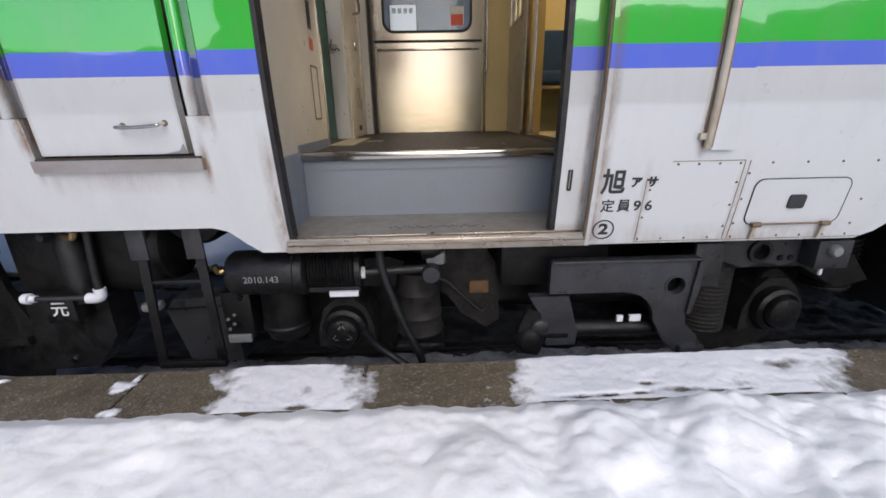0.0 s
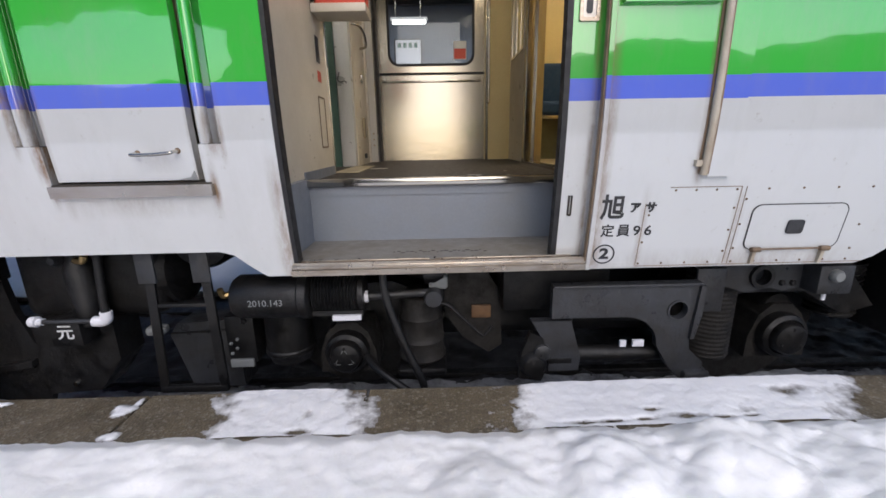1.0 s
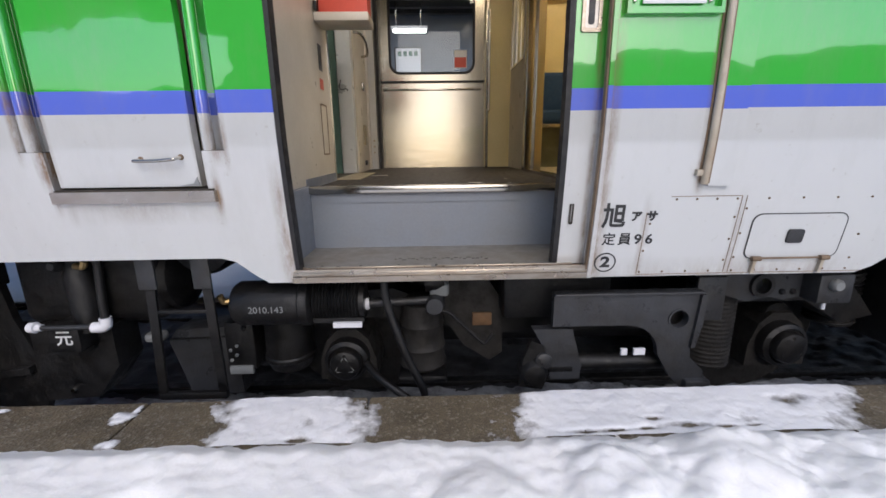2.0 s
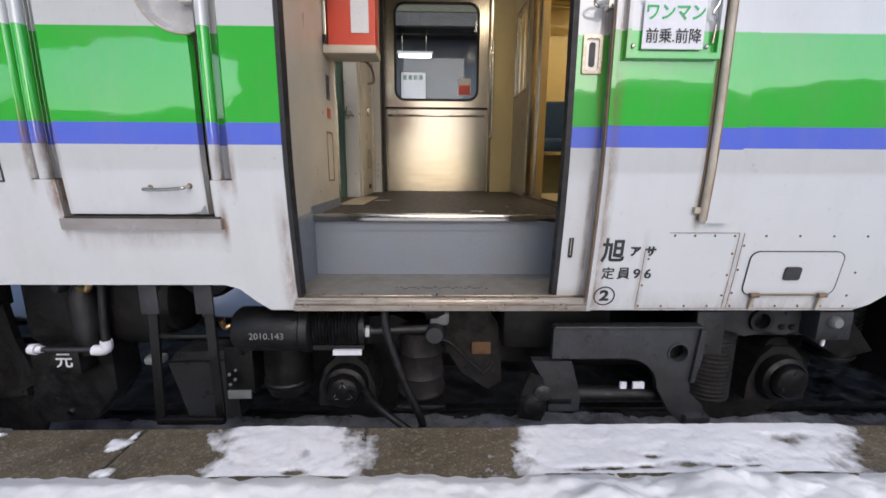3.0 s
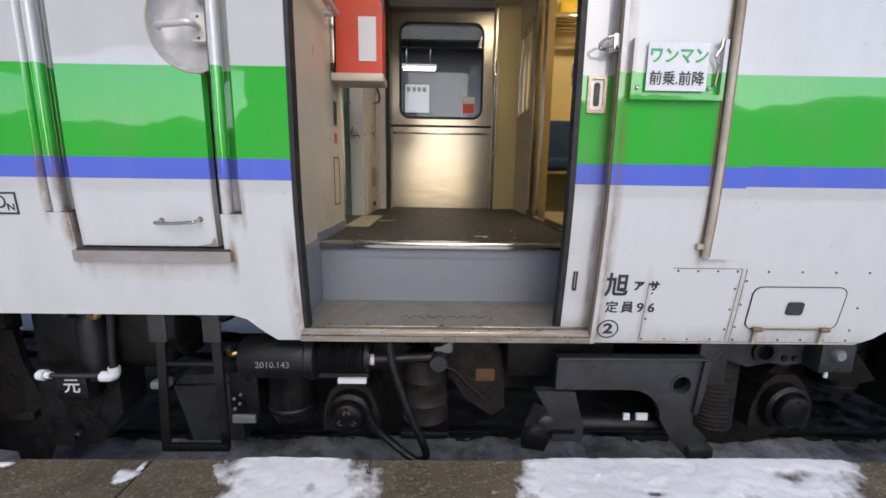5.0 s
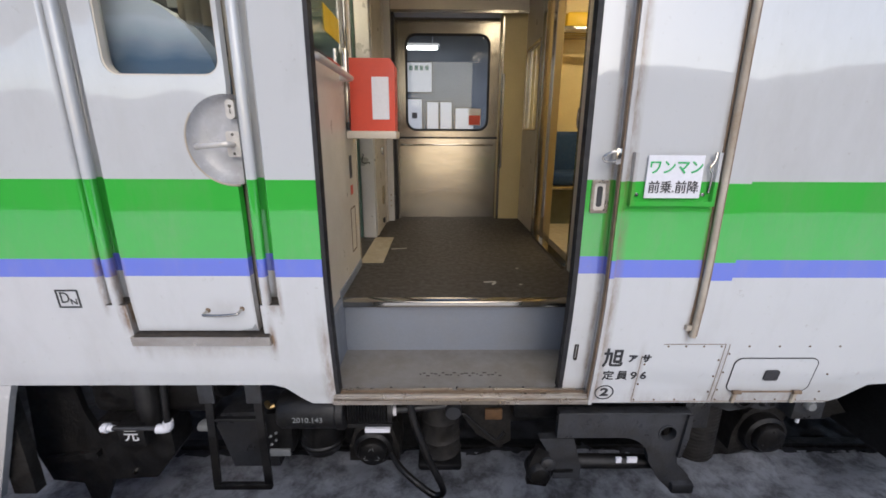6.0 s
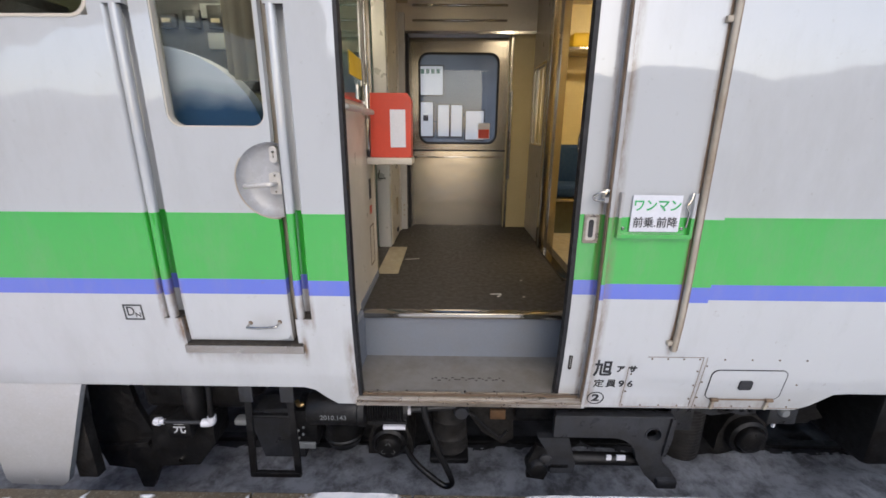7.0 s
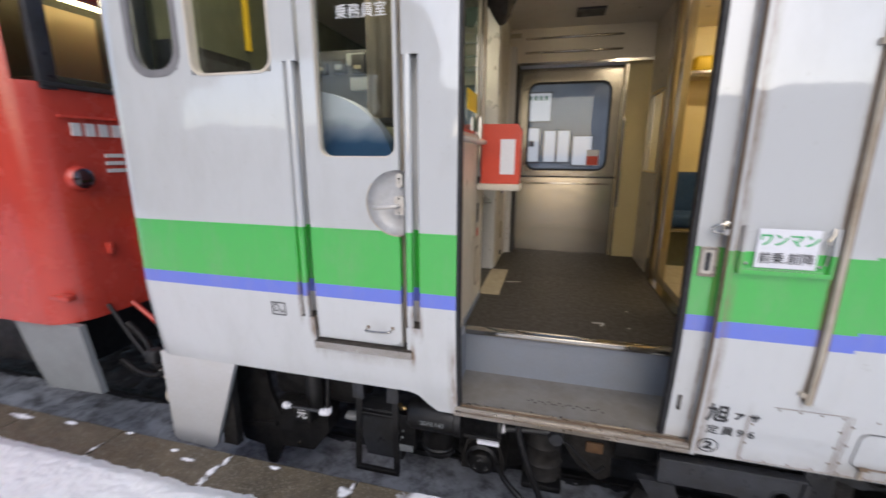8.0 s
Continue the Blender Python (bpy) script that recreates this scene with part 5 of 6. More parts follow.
ladder = thing("step_ladder", "black flat-iron step ladder below the crew door", "ladder")
for x in (-1.075, -0.875):
    dx = -0.03 if x < -1 else 0.005
    part("stile", plate(bmesh.new(), [(x, 0.45), (x + 0.034, 0.45), (x + 0.034 + dx, -0.10), (x + dx, -0.12)], 1.45, 1.462), SOOT, ladder, smooth=False)
    part("bracket", boxed(x - 0.022, x + 0.044, 1.438, 1.449, 0.33, 0.46, 0.003), GREY_IRON, ladder)
part("rung", boxed(-1.075, -0.85, 1.452, 1.475, 0.228, 0.242, 0.002), SOOT, ladder)
part("rung", boxed(-1.105, -0.84, 1.447, 1.472, -0.135, -0.105, 0.006), SOOT, ladder)

res = thing("air_reservoir", "black equipment box with a pale pipe, hung under the cab", "tank")
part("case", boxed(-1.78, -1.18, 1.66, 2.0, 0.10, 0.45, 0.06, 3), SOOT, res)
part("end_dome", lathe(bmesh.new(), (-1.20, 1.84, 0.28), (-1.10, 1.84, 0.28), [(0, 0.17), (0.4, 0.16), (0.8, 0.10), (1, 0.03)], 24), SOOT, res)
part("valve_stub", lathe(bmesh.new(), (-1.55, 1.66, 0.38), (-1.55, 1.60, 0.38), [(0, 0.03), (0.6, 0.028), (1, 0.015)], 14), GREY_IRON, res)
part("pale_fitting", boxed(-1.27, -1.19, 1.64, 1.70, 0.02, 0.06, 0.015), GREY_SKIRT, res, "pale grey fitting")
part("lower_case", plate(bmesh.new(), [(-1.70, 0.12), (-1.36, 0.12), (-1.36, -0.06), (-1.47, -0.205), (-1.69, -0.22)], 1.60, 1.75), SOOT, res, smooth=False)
part("drain_plug", lathe(bmesh.new(), (-1.57, 1.61, -0.17), (-1.57, 1.59, -0.17), [(0, 0.014), (1, 0.01)], 8), STEEL, res)
part("pipe", pipe(bmesh.new(), [(-1.56, 1.49, 0.168), (-1.45, 1.49, 0.166), (-1.33, 1.49, 0.167)], 0.010), GREY_IRON, res)
part("riser_pipe", pipe(bmesh.new(), [(-1.285, 1.49, 0.18), (-1.28, 1.49, 0.28), (-1.265, 1.49, 0.45)], 0.015), SOOT, res)
part("elbow", pipe(bmesh.new(), [(-1.335, 1.49, 0.165), (-1.305, 1.49, 0.165), (-1.285, 1.49, 0.175), (-1.283, 1.49, 0.205)], 0.021), PAPER, res, "white pipe elbow")
part("union", lathe(bmesh.new(), (-1.585, 1.49, 0.17), (-1.53, 1.49, 0.168), [(0, 0.012), (0.15, 0.02), (0.6, 0.022), (0.65, 0.014), (1, 0.014)], 14), PAPER, res, "white pipe union")
part("column", lathe(bmesh.new(), (-1.42, 1.58, 0.12), (-1.42, 1.58, 0.42), [(0, 0.05), (0.8, 0.055), (1, 0.03)], 18), SOOT, res)
part("brass_cock", pipe(bmesh.new(), [(-1.36, 1.50, 0.41), (-1.325, 1.49, 0.41), (-1.315, 1.49, 0.43)], 0.013, 8), BRASS, res, "brass cock")
lettering("mark", "元", 0.068, -1.478, 1.512, 0.108, WHITE_INK, res, "white painted character", bold=0.001)
part("mark_plate", boxed(-1.54, -1.42, 1.512, 1.63, 0.05, 0.16, 0.004), SOOT, res)
drum = tagged(mesh_object("air_drum", lathe(bmesh.new(), (-0.985, 1.66, 0.445), (-0.985, 1.86, 0.445), [(0, 0.06), (0.06, 0.12), (0.2, 0.135), (0.9, 0.135), (1, 0.06)], 28), SOOT, True), "round black air drum under the floor", "tank")
guard = thing("rail_guard", "black rail guard plate before the wheel", "guard")
part("blade", plate(bmesh.new(), [(-2.02, 0.30), (-1.80, 0.30), (-1.78, 0.15), (-1.71, -0.05), (-1.70, -0.20), (-1.79, -0.40), (-1.85, -0.40), (-1.87, -0.27), (-2.02, -0.25), (-2.06, -0.10)], 1.63, 1.66), SOOT, guard, smooth=False)
part("rib", plate(bmesh.new(), [(-2.0, -0.10), (-1.74, -0.06), (-1.74, -0.09), (-2.0, -0.13)], 1.60, 1.63), SOOT, guard, smooth=False)
part("arm", boxed(-1.98, -1.84, 1.64, 1.72, 0.28, 0.46, 0.01), BROWN_IRON, guard)
relay = thing("relay_box", "small blue-grey box under the side", "box")
part("case", boxed(1.53, 1.67, 1.50, 1.60, 0.195, 0.315, 0.005), GREY_IRON, relay)
part("lens", lathe(bmesh.new(), (1.59, 1.50, 0.275), (1.59, 1.475, 0.275), [(0, 0.026), (0.6, 0.026), (1, 0.018)], 14), GREY_SKIRT, relay)
part("valve", rod(bmesh.new(), (1.58, 1.52, 0.20), (1.58, 1.52, 0.165), 0.008, 10), PAPER, relay)
tagged(mesh_object("equipment_case", boxed(2.2, 3.6, 1.6, 2.3, -0.15, 0.40, 0.03), SOOT, True), "black equipment case under the saloon floor", "box")

# ---- the coupled red railcar ----
red = thing("red_railcar", "vermilion railcar coupled behind a gap", "train")
RX = -3.06


def red_shell():
    bm = bmesh.new()
    outline = [(-9.0, 1.34), (RX - 0.22, 1.34)] + [(RX - 0.22 + 0.22 * math.sin(radians(a)), 1.56 - 0.22 * math.cos(radians(a))) for a in range(15, 91, 15)] + [(RX + 0.01, 2.2), (RX + 0.02, 2.77), (RX + 0.01, 3.4), (RX, 3.96), (RX - 0.2, 4.18), (-9.0, 4.18)]
    levels = (0.53, 2.04, 2.62, 3.0)
    rings = [[bm.verts.new((x, y + (0.05 if z < 0.6 and y < 1.6 else 0), z)) for x, y in outline] for z in levels]
    for k, (a, b) in enumerate(zip(rings, rings[1:])):
        for i in range(len(outline) - 1):
            if k == 1 and 4 <= i <= 11:
                continue
            bm.faces.new((a[i], a[i + 1], b[i + 1], b[i]))
    bm.faces.new(rings[-1])
    bm.faces.new(rings[0][::-1])
    return bm


part("shell", red_shell(), RED_PAINT, red, "faded vermilion body")
part("windscreen", boxed(RX - 0.02, RX - 0.014, 1.58, 3.9, 2.04, 2.62), GLASS, red, smooth=False)
part("pillar", boxed(RX - 0.04, RX + 0.012, 1.50, 1.60, 2.0, 2.65, 0.01), GREY_IRON, red)
part("window_sill", boxed(RX - 0.03, RX + 0.02, 1.50, 3.95, 2.015, 2.045, 0.006), RUBBER, red)
part("cab_back", boxed(RX - 1.2, RX - 1.15, 1.4, 4.1, 0.6, 2.9), CAB_DARK, red, smooth=False)
part("cab_lamp", rod(bmesh.new(), (RX - 1.0, 2.0, 2.85), (RX - 1.0, 3.6, 2.85), 0.02, 10), DIM_TUBE, red, "lit warm tube")
for k in range(3):
    part("blind", boxed(RX - 1.14, RX - 1.12, 1.5 + 0.75 * k, 2.0 + 0.75 * k, 2.2, 2.8, 0.005), YELLOW_CREAM, red)
part("desk", boxed(RX - 0.55, RX - 0.05, 1.6, 2.8, 1.6, 2.10, 0.03), CAB_DARK, red)
tl = part("tail_light", lathe(bmesh.new(), (RX - 0.04, 1.62, 1.47), (RX + 0.045, 1.62, 1.47), [(0, 0.085), (0.6, 0.08), (0.9, 0.066), (1, 0.058)], 24), RED_PAINT, red, "round red lamp housing")
part("lens", lathe(bmesh.new(), (RX + 0.03, 1.62, 1.47), (RX + 0.075, 1.62, 1.47), [(0, 0.066), (0.4, 0.064), (0.75, 0.048), (0.95, 0.02), (1, 0.003)], 20), DARK_LENS, tl, "dark unlit lens")
for k in range(4):
    part("number_bar", boxed(RX + 0.004, RX + 0.014, 1.62 + 0.085 * k, 1.675 + 0.085 * k, 1.735, 1.815), WHITE_INK, red, "plain white bar", smooth=False)
for k in range(3):
    part("small_bar", boxed(RX + 0.004, RX + 0.014, 1.80, 1.93, 1.50 + 0.05 * k, 1.525 + 0.05 * k), WHITE_INK, red, "plain white bar", smooth=False)
part("moulding", boxed(RX, RX + 0.022, 1.56, 3.9, 1.84, 1.86, 0.004), RED_PAINT, red)
part("hook", boxed(RX, RX + 0.04, 1.70, 1.74, 0.95, 1.03, 0.01), RED_PAINT, red)
part("hand_hold", boxed(RX - 0.15, RX + 0.02, 1.40, 1.46, 0.70, 0.74, 0.01), RED_PAINT, red)
part("cable_box", boxed(RX, RX + 0.1, 1.95, 2.25, 0.65, 1.2, 0.02), RED_PAINT, red)
part("skirt", plate(bmesh.new(), [(-3.62, 0.53), (-3.02, 0.53), (-2.98, 0.30), (-2.93, 0.06), (-3.42, 0.04), (-3.50, 0.20)], 1.42, 1.46), GREY_SKIRT, red, "grey sheet skirt", smooth=False)
part("underframe", boxed(-9, RX - 0.2, 1.5, 4.0, 0.15, 0.53), SOOT, red, smooth=False)
coupler = thing("coupler", "dark coupler and hoses in the gap between the cars", "coupler")
part("head", boxed(-2.85, -2.55, 2.6, 2.95, 0.22, 0.52, 0.04, 3), SOOT, coupler)
part("shank", boxed(-3.2, -2.3, 2.68, 2.86, 0.28, 0.46, 0.02), SOOT, coupler)
for k, (ya, dz) in enumerate(((1.75, 0.0), (1.95, -0.05), (2.2, 0.04))):
    part("hose", pipe(bmesh.new(), [(-3.05, ya, 0.42 + dz), (-2.92, ya, 0.30 + dz), (-2.75, ya, 0.02 + dz), (-2.58, ya, 0.05 + dz), (-2.45, ya, 0.30 + dz), (-2.38, ya, 0.45 + dz)], 0.024), (SOOT, RUBBER, BROWN_IRON)[k], coupler)
for k in range(5):
    y0, x0 = 1.65 + 0.17 * k, -2.74 + 0.07 * (k % 3)
    part("jumper_cable", pipe(bmesh.new(), [(-3.06, y0, 0.60 - 0.04 * k), (x0 - 0.14, y0 + 0.02, 0.30 + 0.05 * (k % 2)), (x0, y0 + 0.03, 0.16 + 0.04 * k), (x0 + 0.16, y0 + 0.02, 0.30), (-2.36, y0, 0.55 - 0.03 * k)], 0.013 + 0.004 * (k % 2), 10), (RUBBER, RED_PAINT, SOOT, GREY_IRON, RUBBER)[k], coupler)
    part("cable_socket", boxed(x0 - 0.05, x0 + 0.04, y0 - 0.02, y0 + 0.06, 0.20 + 0.05 * k, 0.29 + 0.05 * k, 0.012), (GREY_IRON, GREY_SKIRT, GREY_IRON, RUST, GREY_SKIRT)[k], coupler)
part("air_pipe", pipe(bmesh.new(), [(-2.98, 1.62, 0.20), (-2.80, 1.60, 0.14), (-2.62, 1.60, 0.16), (-2.50, 1.62, 0.34)], 0.02), SOOT, coupler)
part("hose_joint", rod(bmesh.new(), (-2.80, 1.75, 0.07), (-2.68, 1.75, 0.03), 0.036, 12), WORN_STEEL, coupler, "worn steel hose joint")
part("foot_loop", pipe(bmesh.new(), [(-2.46, 1.62, 0.20), (-2.47, 1.5, 0.10), (-2.42, 1.49, 0.03), (-2.34, 1.49, 0.03), (-2.30, 1.5, 0.10), (-2.30, 1.62, 0.20)], 0.010), WORN_STEEL, coupler)

# ---- platform, snow and track ----
def height_sheet(x0, x1, y0, y1, nx, ny, h, keep=None):
    bm = bmesh.new()
    xs = [x0 + (x1 - x0) * i / nx for i in range(nx + 1)]
    ys = [y0 + (y1 - y0) * k / ny for k in range(ny + 1)]
    grid = {}

    def vert(i, k):
        if (i, k) not in grid:
            grid[i, k] = bm.verts.new((xs[i], ys[k], h(xs[i], ys[k])))
        return grid[i, k]
    for i in range(nx):
        for k in range(ny):
            if keep is None or keep((xs[i] + xs[i + 1]) / 2, (ys[k] + ys[k + 1]) / 2):
                bm.faces.new((vert(i, k), vert(i + 1, k), vert(i + 1, k + 1), vert(i, k + 1)))
    return bm


def fbm(x, y, s, seed=0.0, octaves=4):
    return noise.fractal(Vector((x * s, y * s, seed)), 1.0, 2.0, octaves)


EDGE = 1.235
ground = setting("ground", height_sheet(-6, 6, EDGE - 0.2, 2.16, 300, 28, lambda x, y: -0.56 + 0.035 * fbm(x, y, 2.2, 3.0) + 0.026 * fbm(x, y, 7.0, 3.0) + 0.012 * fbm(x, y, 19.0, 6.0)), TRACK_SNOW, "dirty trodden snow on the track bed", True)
# this strip takes the darker colour that stands for the car's shade
setting("ballast", height_sheet(-6, 6, 2.14, 3.7, 300, 44, lambda x, y: -0.565 + 0.03 * fbm(x, y, 6.0, 3.0) + 0.02 * fbm(x, y, 20.0, 5.0)), SHADED_BALLAST, "dirty snow and ballast between the rails, darkened for the car's shade", True)
bm = bmesh.new()
vs = [bm.verts.new(c) for c in ((-900, -900, -0.66), (900, -900, -0.66), (900, 900, -0.66), (-900, 900, -0.66))]
bm.faces.new(vs)
setting("ground_far", bm, SNOW, "snow-covered ground to the horizon")
setting("platform", boxed(-14, 14, -5.0, EDGE - 0.004, -0.6, -0.055), CONCRETE, "old concrete platform")
for y in (2.22, 3.29):
    bm = boxed(-14, 14, y - 0.032, y + 0.032, -0.57, -0.535, 0.006)
    box(bm, -14, 14, y - 0.008, y + 0.008, -0.66, -0.57)
    # soot black stands in for the shadow over the rails
    tagged(mesh_object("rail", bm, SOOT), "steel rail in dirty snow, blackened for the car's shadow", "rail", kind="structure")

SNOW_EDGE = 1.026


def snow_top(x, y):
    d = SNOW_EDGE + 0.018 * fbm(x, 0.0, 3.0, 7.0) + 0.014 * fbm(x, 0, 12.0, 2.0) - y
    rise = max(0.0, min(1.0, d / 0.10))
    rise = rise * rise * (3 - 2 * rise)
    clod = noise.voronoi(Vector((x * 7.5 + 0.4 * fbm(x, y, 9, 3.0, 2), y * 9.5, 2.0)))[0]
    crust = max(0.0, min(1.0, (clod[1] - clod[0]) * 2.2)) * max(0.0, fbm(x, y, 1.7, 12.0, 2) + 0.25)
    lumps = 0.011 * fbm(x, y, 2.2, 1.0) + 0.010 * fbm(x, y, 5.5, 5.0, 3) + 0.020 * crust + 0.010 * abs(fbm(x, y, 11.0, 2.0, 4)) + 0.0045 * fbm(x, y, 32.0, 8.0, 4)
    prints = 0.0
    for px, py, r, h in ((0.42, 0.80, 0.10, 0.035), (0.78, 0.86, 0.13, 0.03), (0.74, 0.70, 0.10, -0.035), (0.10, 0.74, 0.12, 0.03), (-0.70, 0.72, 0.10, -0.02), (0.46, 0.62, 0.09, -0.025), (1.05, 0.72, 0.12, 0.02)):
        q = ((x - px) ** 2 + (y - py) ** 2) / (r * r)
        prints += 0.9 * h * math.exp(-q * q * q)
    lumps *= 0.55 + 0.6 * max(0.0, min(1.0, (x + 0.3) / 0.8))
    return -0.006 + rise * (0.035 + lumps + prints) if d > 0 else -0.02


setting("snow_bank", height_sheet(-4.2, 3.6, -0.6, 1.06, 780, 180, snow_top, lambda x, y: snow_top(x, y) > -0.019), SNOW, "trodden lumpy snow on the platform", True)
setting("snow_field", height_sheet(-14, 14, -5, -0.58, 140, 40, lambda x, y: 0.03 + 0.03 * fbm(x, y, 1.6, 1.0)), SNOW, "wide snow cover of the platform", True)
for x0, x1 in ((-14, -4.2), (3.6, 14)):
    setting("snow_field", height_sheet(x0, x1, -0.6, 1.0, 80, 20, lambda x, y: 0.03 + 0.02 * fbm(x, y, 2, 1.0)), SNOW, "wide snow cover of the platform", True)


def patch(x, y):
    """How firmly thin snow lies on the kerb stones: above 0 it covers them."""
    e = 0.26 * fbm(x, y, 7.0, 11.0, 6) + 0.15 * fbm(x, y, 26.0, 4.0, 5)
    t = (y - 1.01) / 0.225
    a = min(x - (-0.665 - 0.05 * t), (-0.245 + 0.0 * t) - x) * 3.6 + 0.06 - max(0, t - 0.72) * 0.7 + 0.0
    b = min(x - (0.20 + 0.05 * t), (1.24 + 0.17 * t) - x) * 2.8 + 0.06 - max(0, t - 0.93) * 1.5
    best = max(min(a, 0.36), min(b, 0.42)) + e
    for px, py, rx, ry in ((0.42, 1.022, 0.06, 0.010), (0.53, 1.026, 0.05, 0.008), (0.62, 1.03, 0.03, 0.007), (0.76, 1.040, 0.075, 0.016), (0.86, 1.03, 0.04, 0.006), (0.95, 1.032, 0.02, 0.006), (1.15, 1.16, 0.07, 0.03), (-0.42, 1.018, 0.04, 0.009), (0.66, 1.075, 0.035, 0.01)):
        q = ((x - px) / rx) ** 2 + ((y - py) / ry) ** 2
        best -= 0.56 * math.exp(-q)
    for px, py, rx, ry in ((-1.01, 1.150, 0.035, 0.030), (-0.965, 1.025, 0.03, 0.02), (-0.99, 1.19, 0.012, 0.03), (-1.75, 1.07, 0.022, 0.07), (-1.95, 1.13, 0.05, 0.014), (-2.07, 1.17, 0.03, 0.012), (-1.73, 1.18, 0.015, 0.04), (-2.53, 1.05, 0.018, 0.05), (-2.9, 1.2, 0.06, 0.014), (-3.3, 1.17, 0.09, 0.02), (-1.45, 1.20, 0.04, 0.012), (-0.42, 1.218, 0.018, 0.014), (-2.45, 1.22, 0.03, 0.01)):
        q = ((x - px) / rx) ** 2 + ((y - py) / ry) ** 2
        best = max(best, 0.30 - q * 0.30 + e * 1.7)
    return best


kerb_snow = setting("kerb_snow", height_sheet(-3.6, 1.75, 1.0, EDGE - 0.004, 1070, 46, lambda x, y: 0.0004 + 0.008 * max(0.0, min(1.0, patch(x, y) * 2.2)) + 0.0015 * fbm(x, y, 18, 9), lambda x, y: patch(x, y) > -0.03), ICE, "thin ragged snow patches on the kerb stones", True)
tagged(kerb_snow, "thin ragged wet snow lying on the kerb stones", "snow", kind="stuff")

# kerb stones along the platform edge
kerb = thing("platform_kerb", "wet dark concrete kerb stones along the platform edge", "kerb", kind="structure")
joints = [-3.98, -3.26, -2.52, -1.74, -0.98, -0.24, 0.52, 1.24, 1.70, 2.44, 3.18]
for x0, x1 in zip(joints, joints[1:]):
    part("kerb_stone", boxed(x0 + 0.004, x1 - 0.004, 0.93, EDGE, -0.055, random.uniform(-0.003, 0.0), 0.006), CONCRETE, kerb, smooth=False)

# ---- beyond the coach ----
setting("snow_beyond", height_sheet(-14, 14, 3.62, 6.6, 140, 26, lambda x, y: -0.51 + 0.04 * fbm(x, y, 1.5, 8.0)), SNOW, "clean snow beyond the track", True)
setting("far_platform", boxed(-14, 14, 6.6, 20, -0.6, 0.0), CONCRETE, "far platform")
setting("wall_station", boxed(-14, 14, 10.0, 10.2, 0, 5.0), STATION, "blue-grey station wall beyond the far platform")
setting("canopy", boxed(-14, 14, 8.8, 10.0, 3.9, 4.05), CAB_DARK, "dark canopy over the far platform")
for y in (8.82, 9.3, 9.7):
    setting("canopy_beam", boxed(-14, 14, y, y + 0.12, 3.65, 3.9), GREY_IRON, "dark canopy beam")
pl = thing("platform_light", "fluorescent strip light under the far canopy", "lamp")
part("housing", boxed(-0.80, -0.06, 9.1, 9.25, 3.20, 3.25), WHITE, pl, smooth=False)
for x in (-0.7, -0.2):
    part("hanger", rod(bmesh.new(), (x, 9.17, 3.245), (x, 9.17, 3.905), 0.012, 8), STEEL, pl)
part("tube", rod(bmesh.new(), (-0.76, 9.17, 3.17), (-0.10, 9.17, 3.17), 0.03, 10), COOL_TUBE, pl)
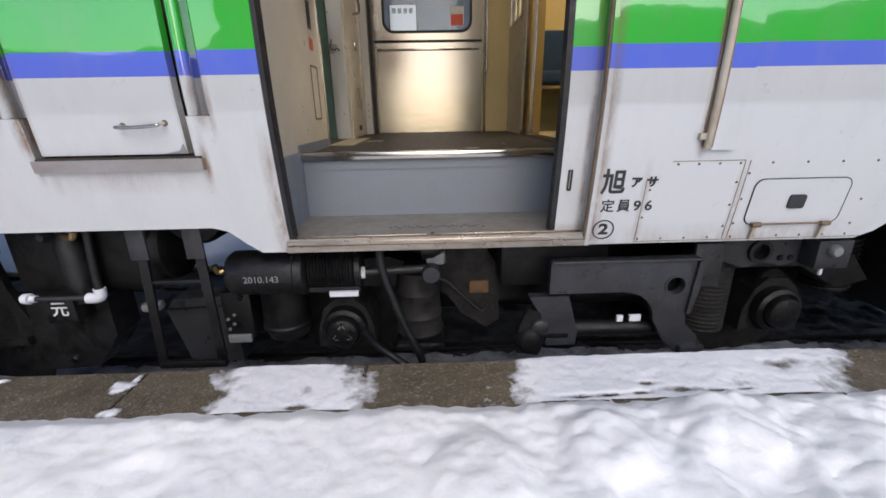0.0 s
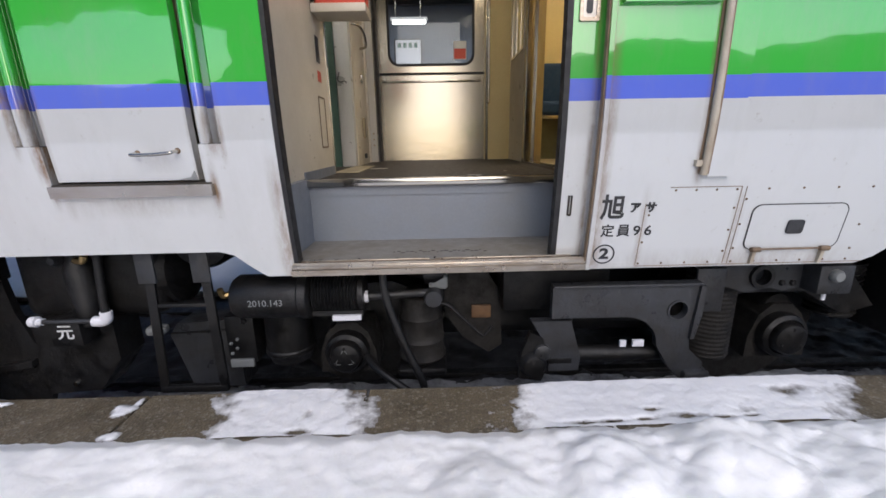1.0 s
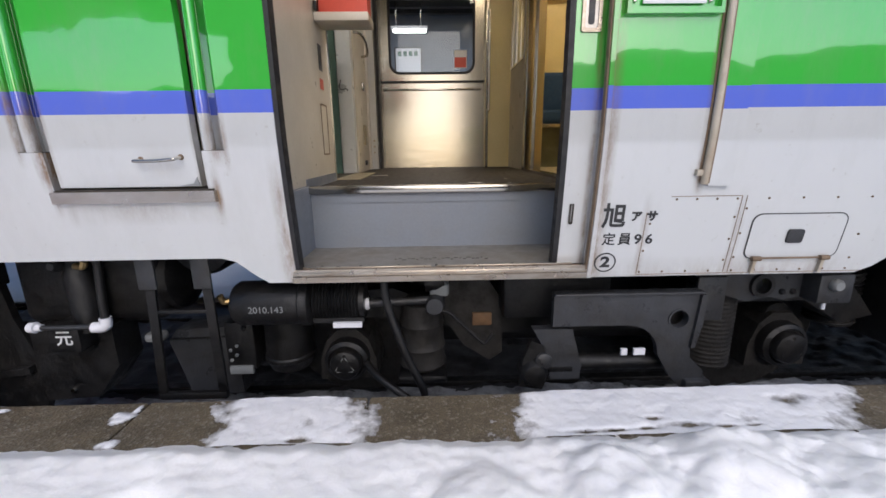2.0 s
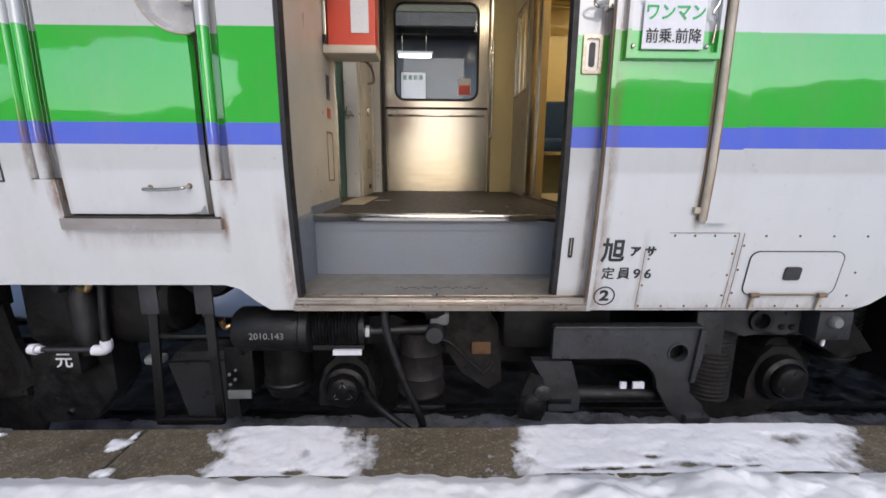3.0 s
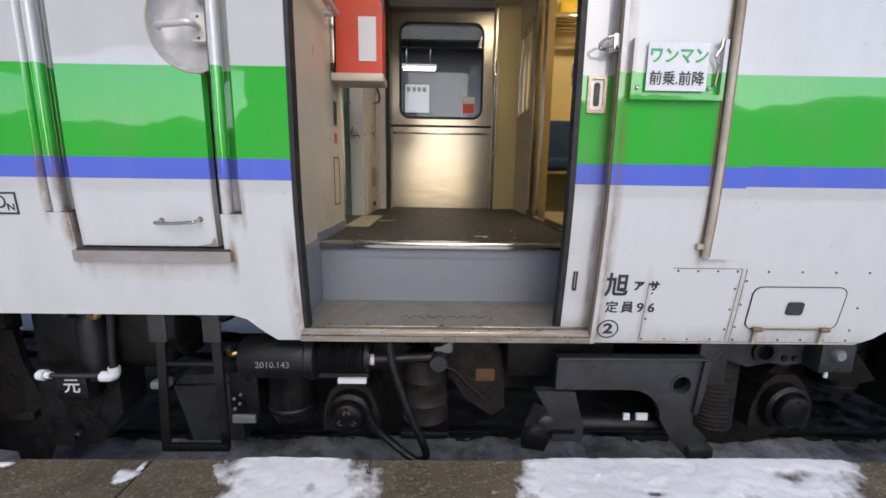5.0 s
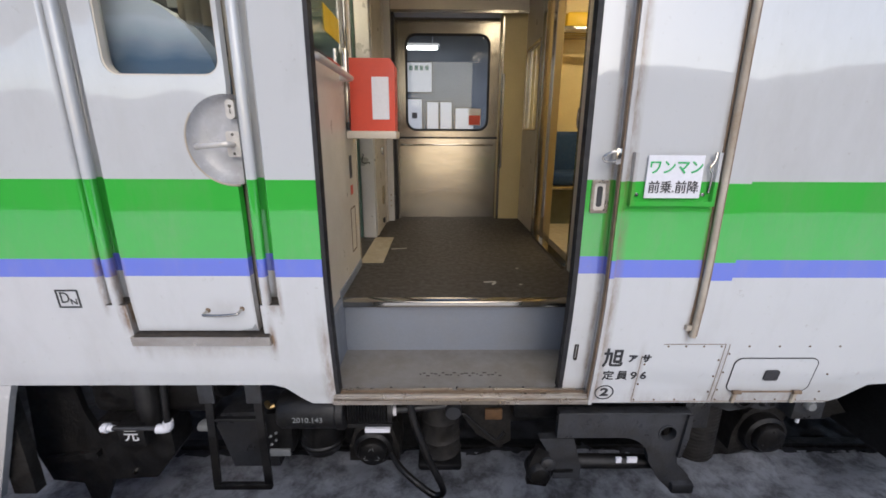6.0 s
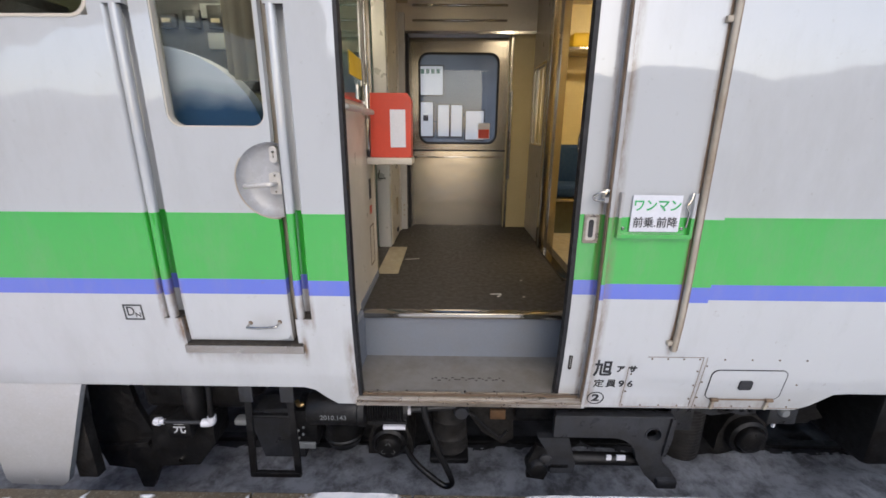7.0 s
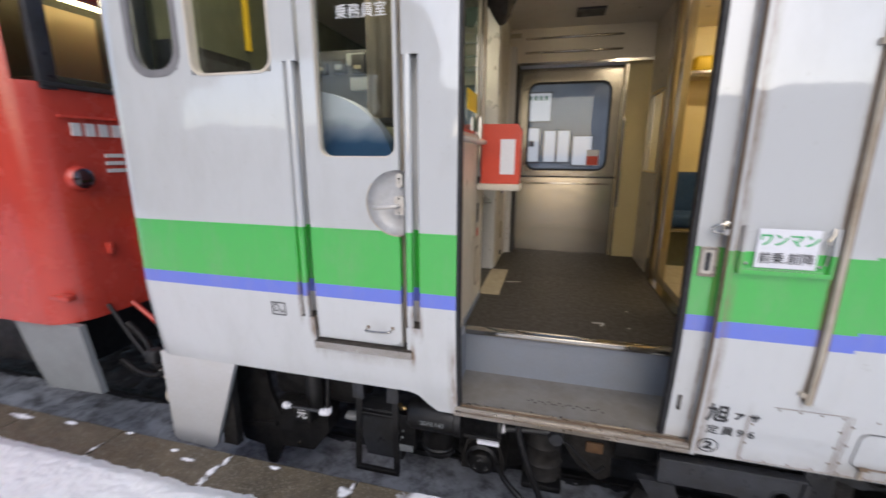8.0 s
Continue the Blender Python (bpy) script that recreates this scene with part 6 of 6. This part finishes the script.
for x0, x1, z0, z1 in ((-0.79, -0.23, 2.40, 3.02), (-0.79, -0.46, 1.47, 2.24), (-0.34, -0.08, 1.47, 2.18), (-0.03, 0.23, 1.47, 2.18), (0.32, 0.74, 1.40, 2.05)):
    nb = thing("notice_board", "white notice in a dark frame on the station wall", "board", group="notices on the station wall")
    part("frame", boxed(x0 - 0.03, x1 + 0.03, 9.97, 10.0, z0 - 0.03, z1 + 0.03), GREY_IRON, nb, smooth=False)
    part("sheet", boxed(x0, x1, 9.955, 9.97, z0, z1), PAPER, nb, smooth=False)
    if z1 > 2.5:
        for k in range(4):
            part("bar", boxed(x0 + 0.05 + 0.12 * k, x0 + 0.13 + 0.12 * k, 9.95, 9.955, z1 - 0.16, z1 - 0.06), DARK_GREEN, nb, "plain dark green bar", smooth=False)
    elif x1 < -0.4:
        part("bar", boxed(x0 + 0.10, x0 + 0.22, 9.95, 9.955, 1.82, 1.95), GREY_IRON, nb, "plain dark bar", smooth=False)

# dark bank across the yard and an added brown screen, mirrored in the paint
HEDGE = surface("dark_bank", (0.045, 0.045, 0.045), (0.12, 0.12, 0.125), 0.8, 0.9, bump=0.3, bump_scale=4)
BROWN_WALL = surface("brown_reflection_screen", (0.06, 0.05, 0.042), (0.035, 0.03, 0.027), 0.6, 0.8, bump=0.1, bump_scale=8)


def bank(x, y):
    crest = 1.7 + 2.3 * max(0.0, min(1.0, (x + 5) / 4)) + 0.35 * fbm(x, 0, 0.35, 6.0) + 0.26 * fbm(x, 0, 1.9, 2.0) + 0.22 * abs(fbm(x, 0, 4.5, 9.0))
    # crest dips behind the doorway so bright sky mirrors in the far door
    crest *= 1 - 0.62 * math.exp(-((x - 0.3) / 2.6) ** 4)
    return -0.66 + crest * max(0.0, math.sin(math.pi * (y + 14) / 6)) ** 0.5 if -14 < y < -8 else -0.67


setting("bank", height_sheet(-40, 40, -14, -8, 640, 24, bank), HEDGE, "dark bank of cleared snow and shrubs across the yard", True)


def ragged(points, amount, seed):
    """A closed outline with the corners given, broken up like a line of trees."""
    out = []
    for (xa, za), (xb, zb) in zip(points, points[1:] + points[:1]):
        n = max(2, int(math.hypot(xb - xa, zb - za) / 0.25))
        for k in range(n):
            x, z = xa + (xb - xa) * k / n, za + (zb - za) * k / n
            out.append((x + amount * fbm(x, z, 0.9, seed, 5), z + amount * fbm(x, z, 0.9, seed + 9, 5)))
    return out


# unseen screen; its opening lays a bright patch in the side's reflection
gap = ragged([(-19.5, 2.9), (-8.2, 2.9), (-7.5, 3.8), (-7.9, 4.9), (-9.4, 5.7), (-12.6, 6.0), (-16.0, 5.5), (-19.2, 4.4)], 0.35, 3.0)
setting("backdrop_screen", plate(bmesh.new(), ragged([(-40, -0.6), (-4.4, -0.6), (-4.4, 4.0), (-6.2, 8.6), (-12, 10.4), (-40, 10.4)], 0.6, 7.0), -15.6, -14.6, [gap]), BROWN_WALL, "unseen brown screen with a ragged opening, added for paint reflections")
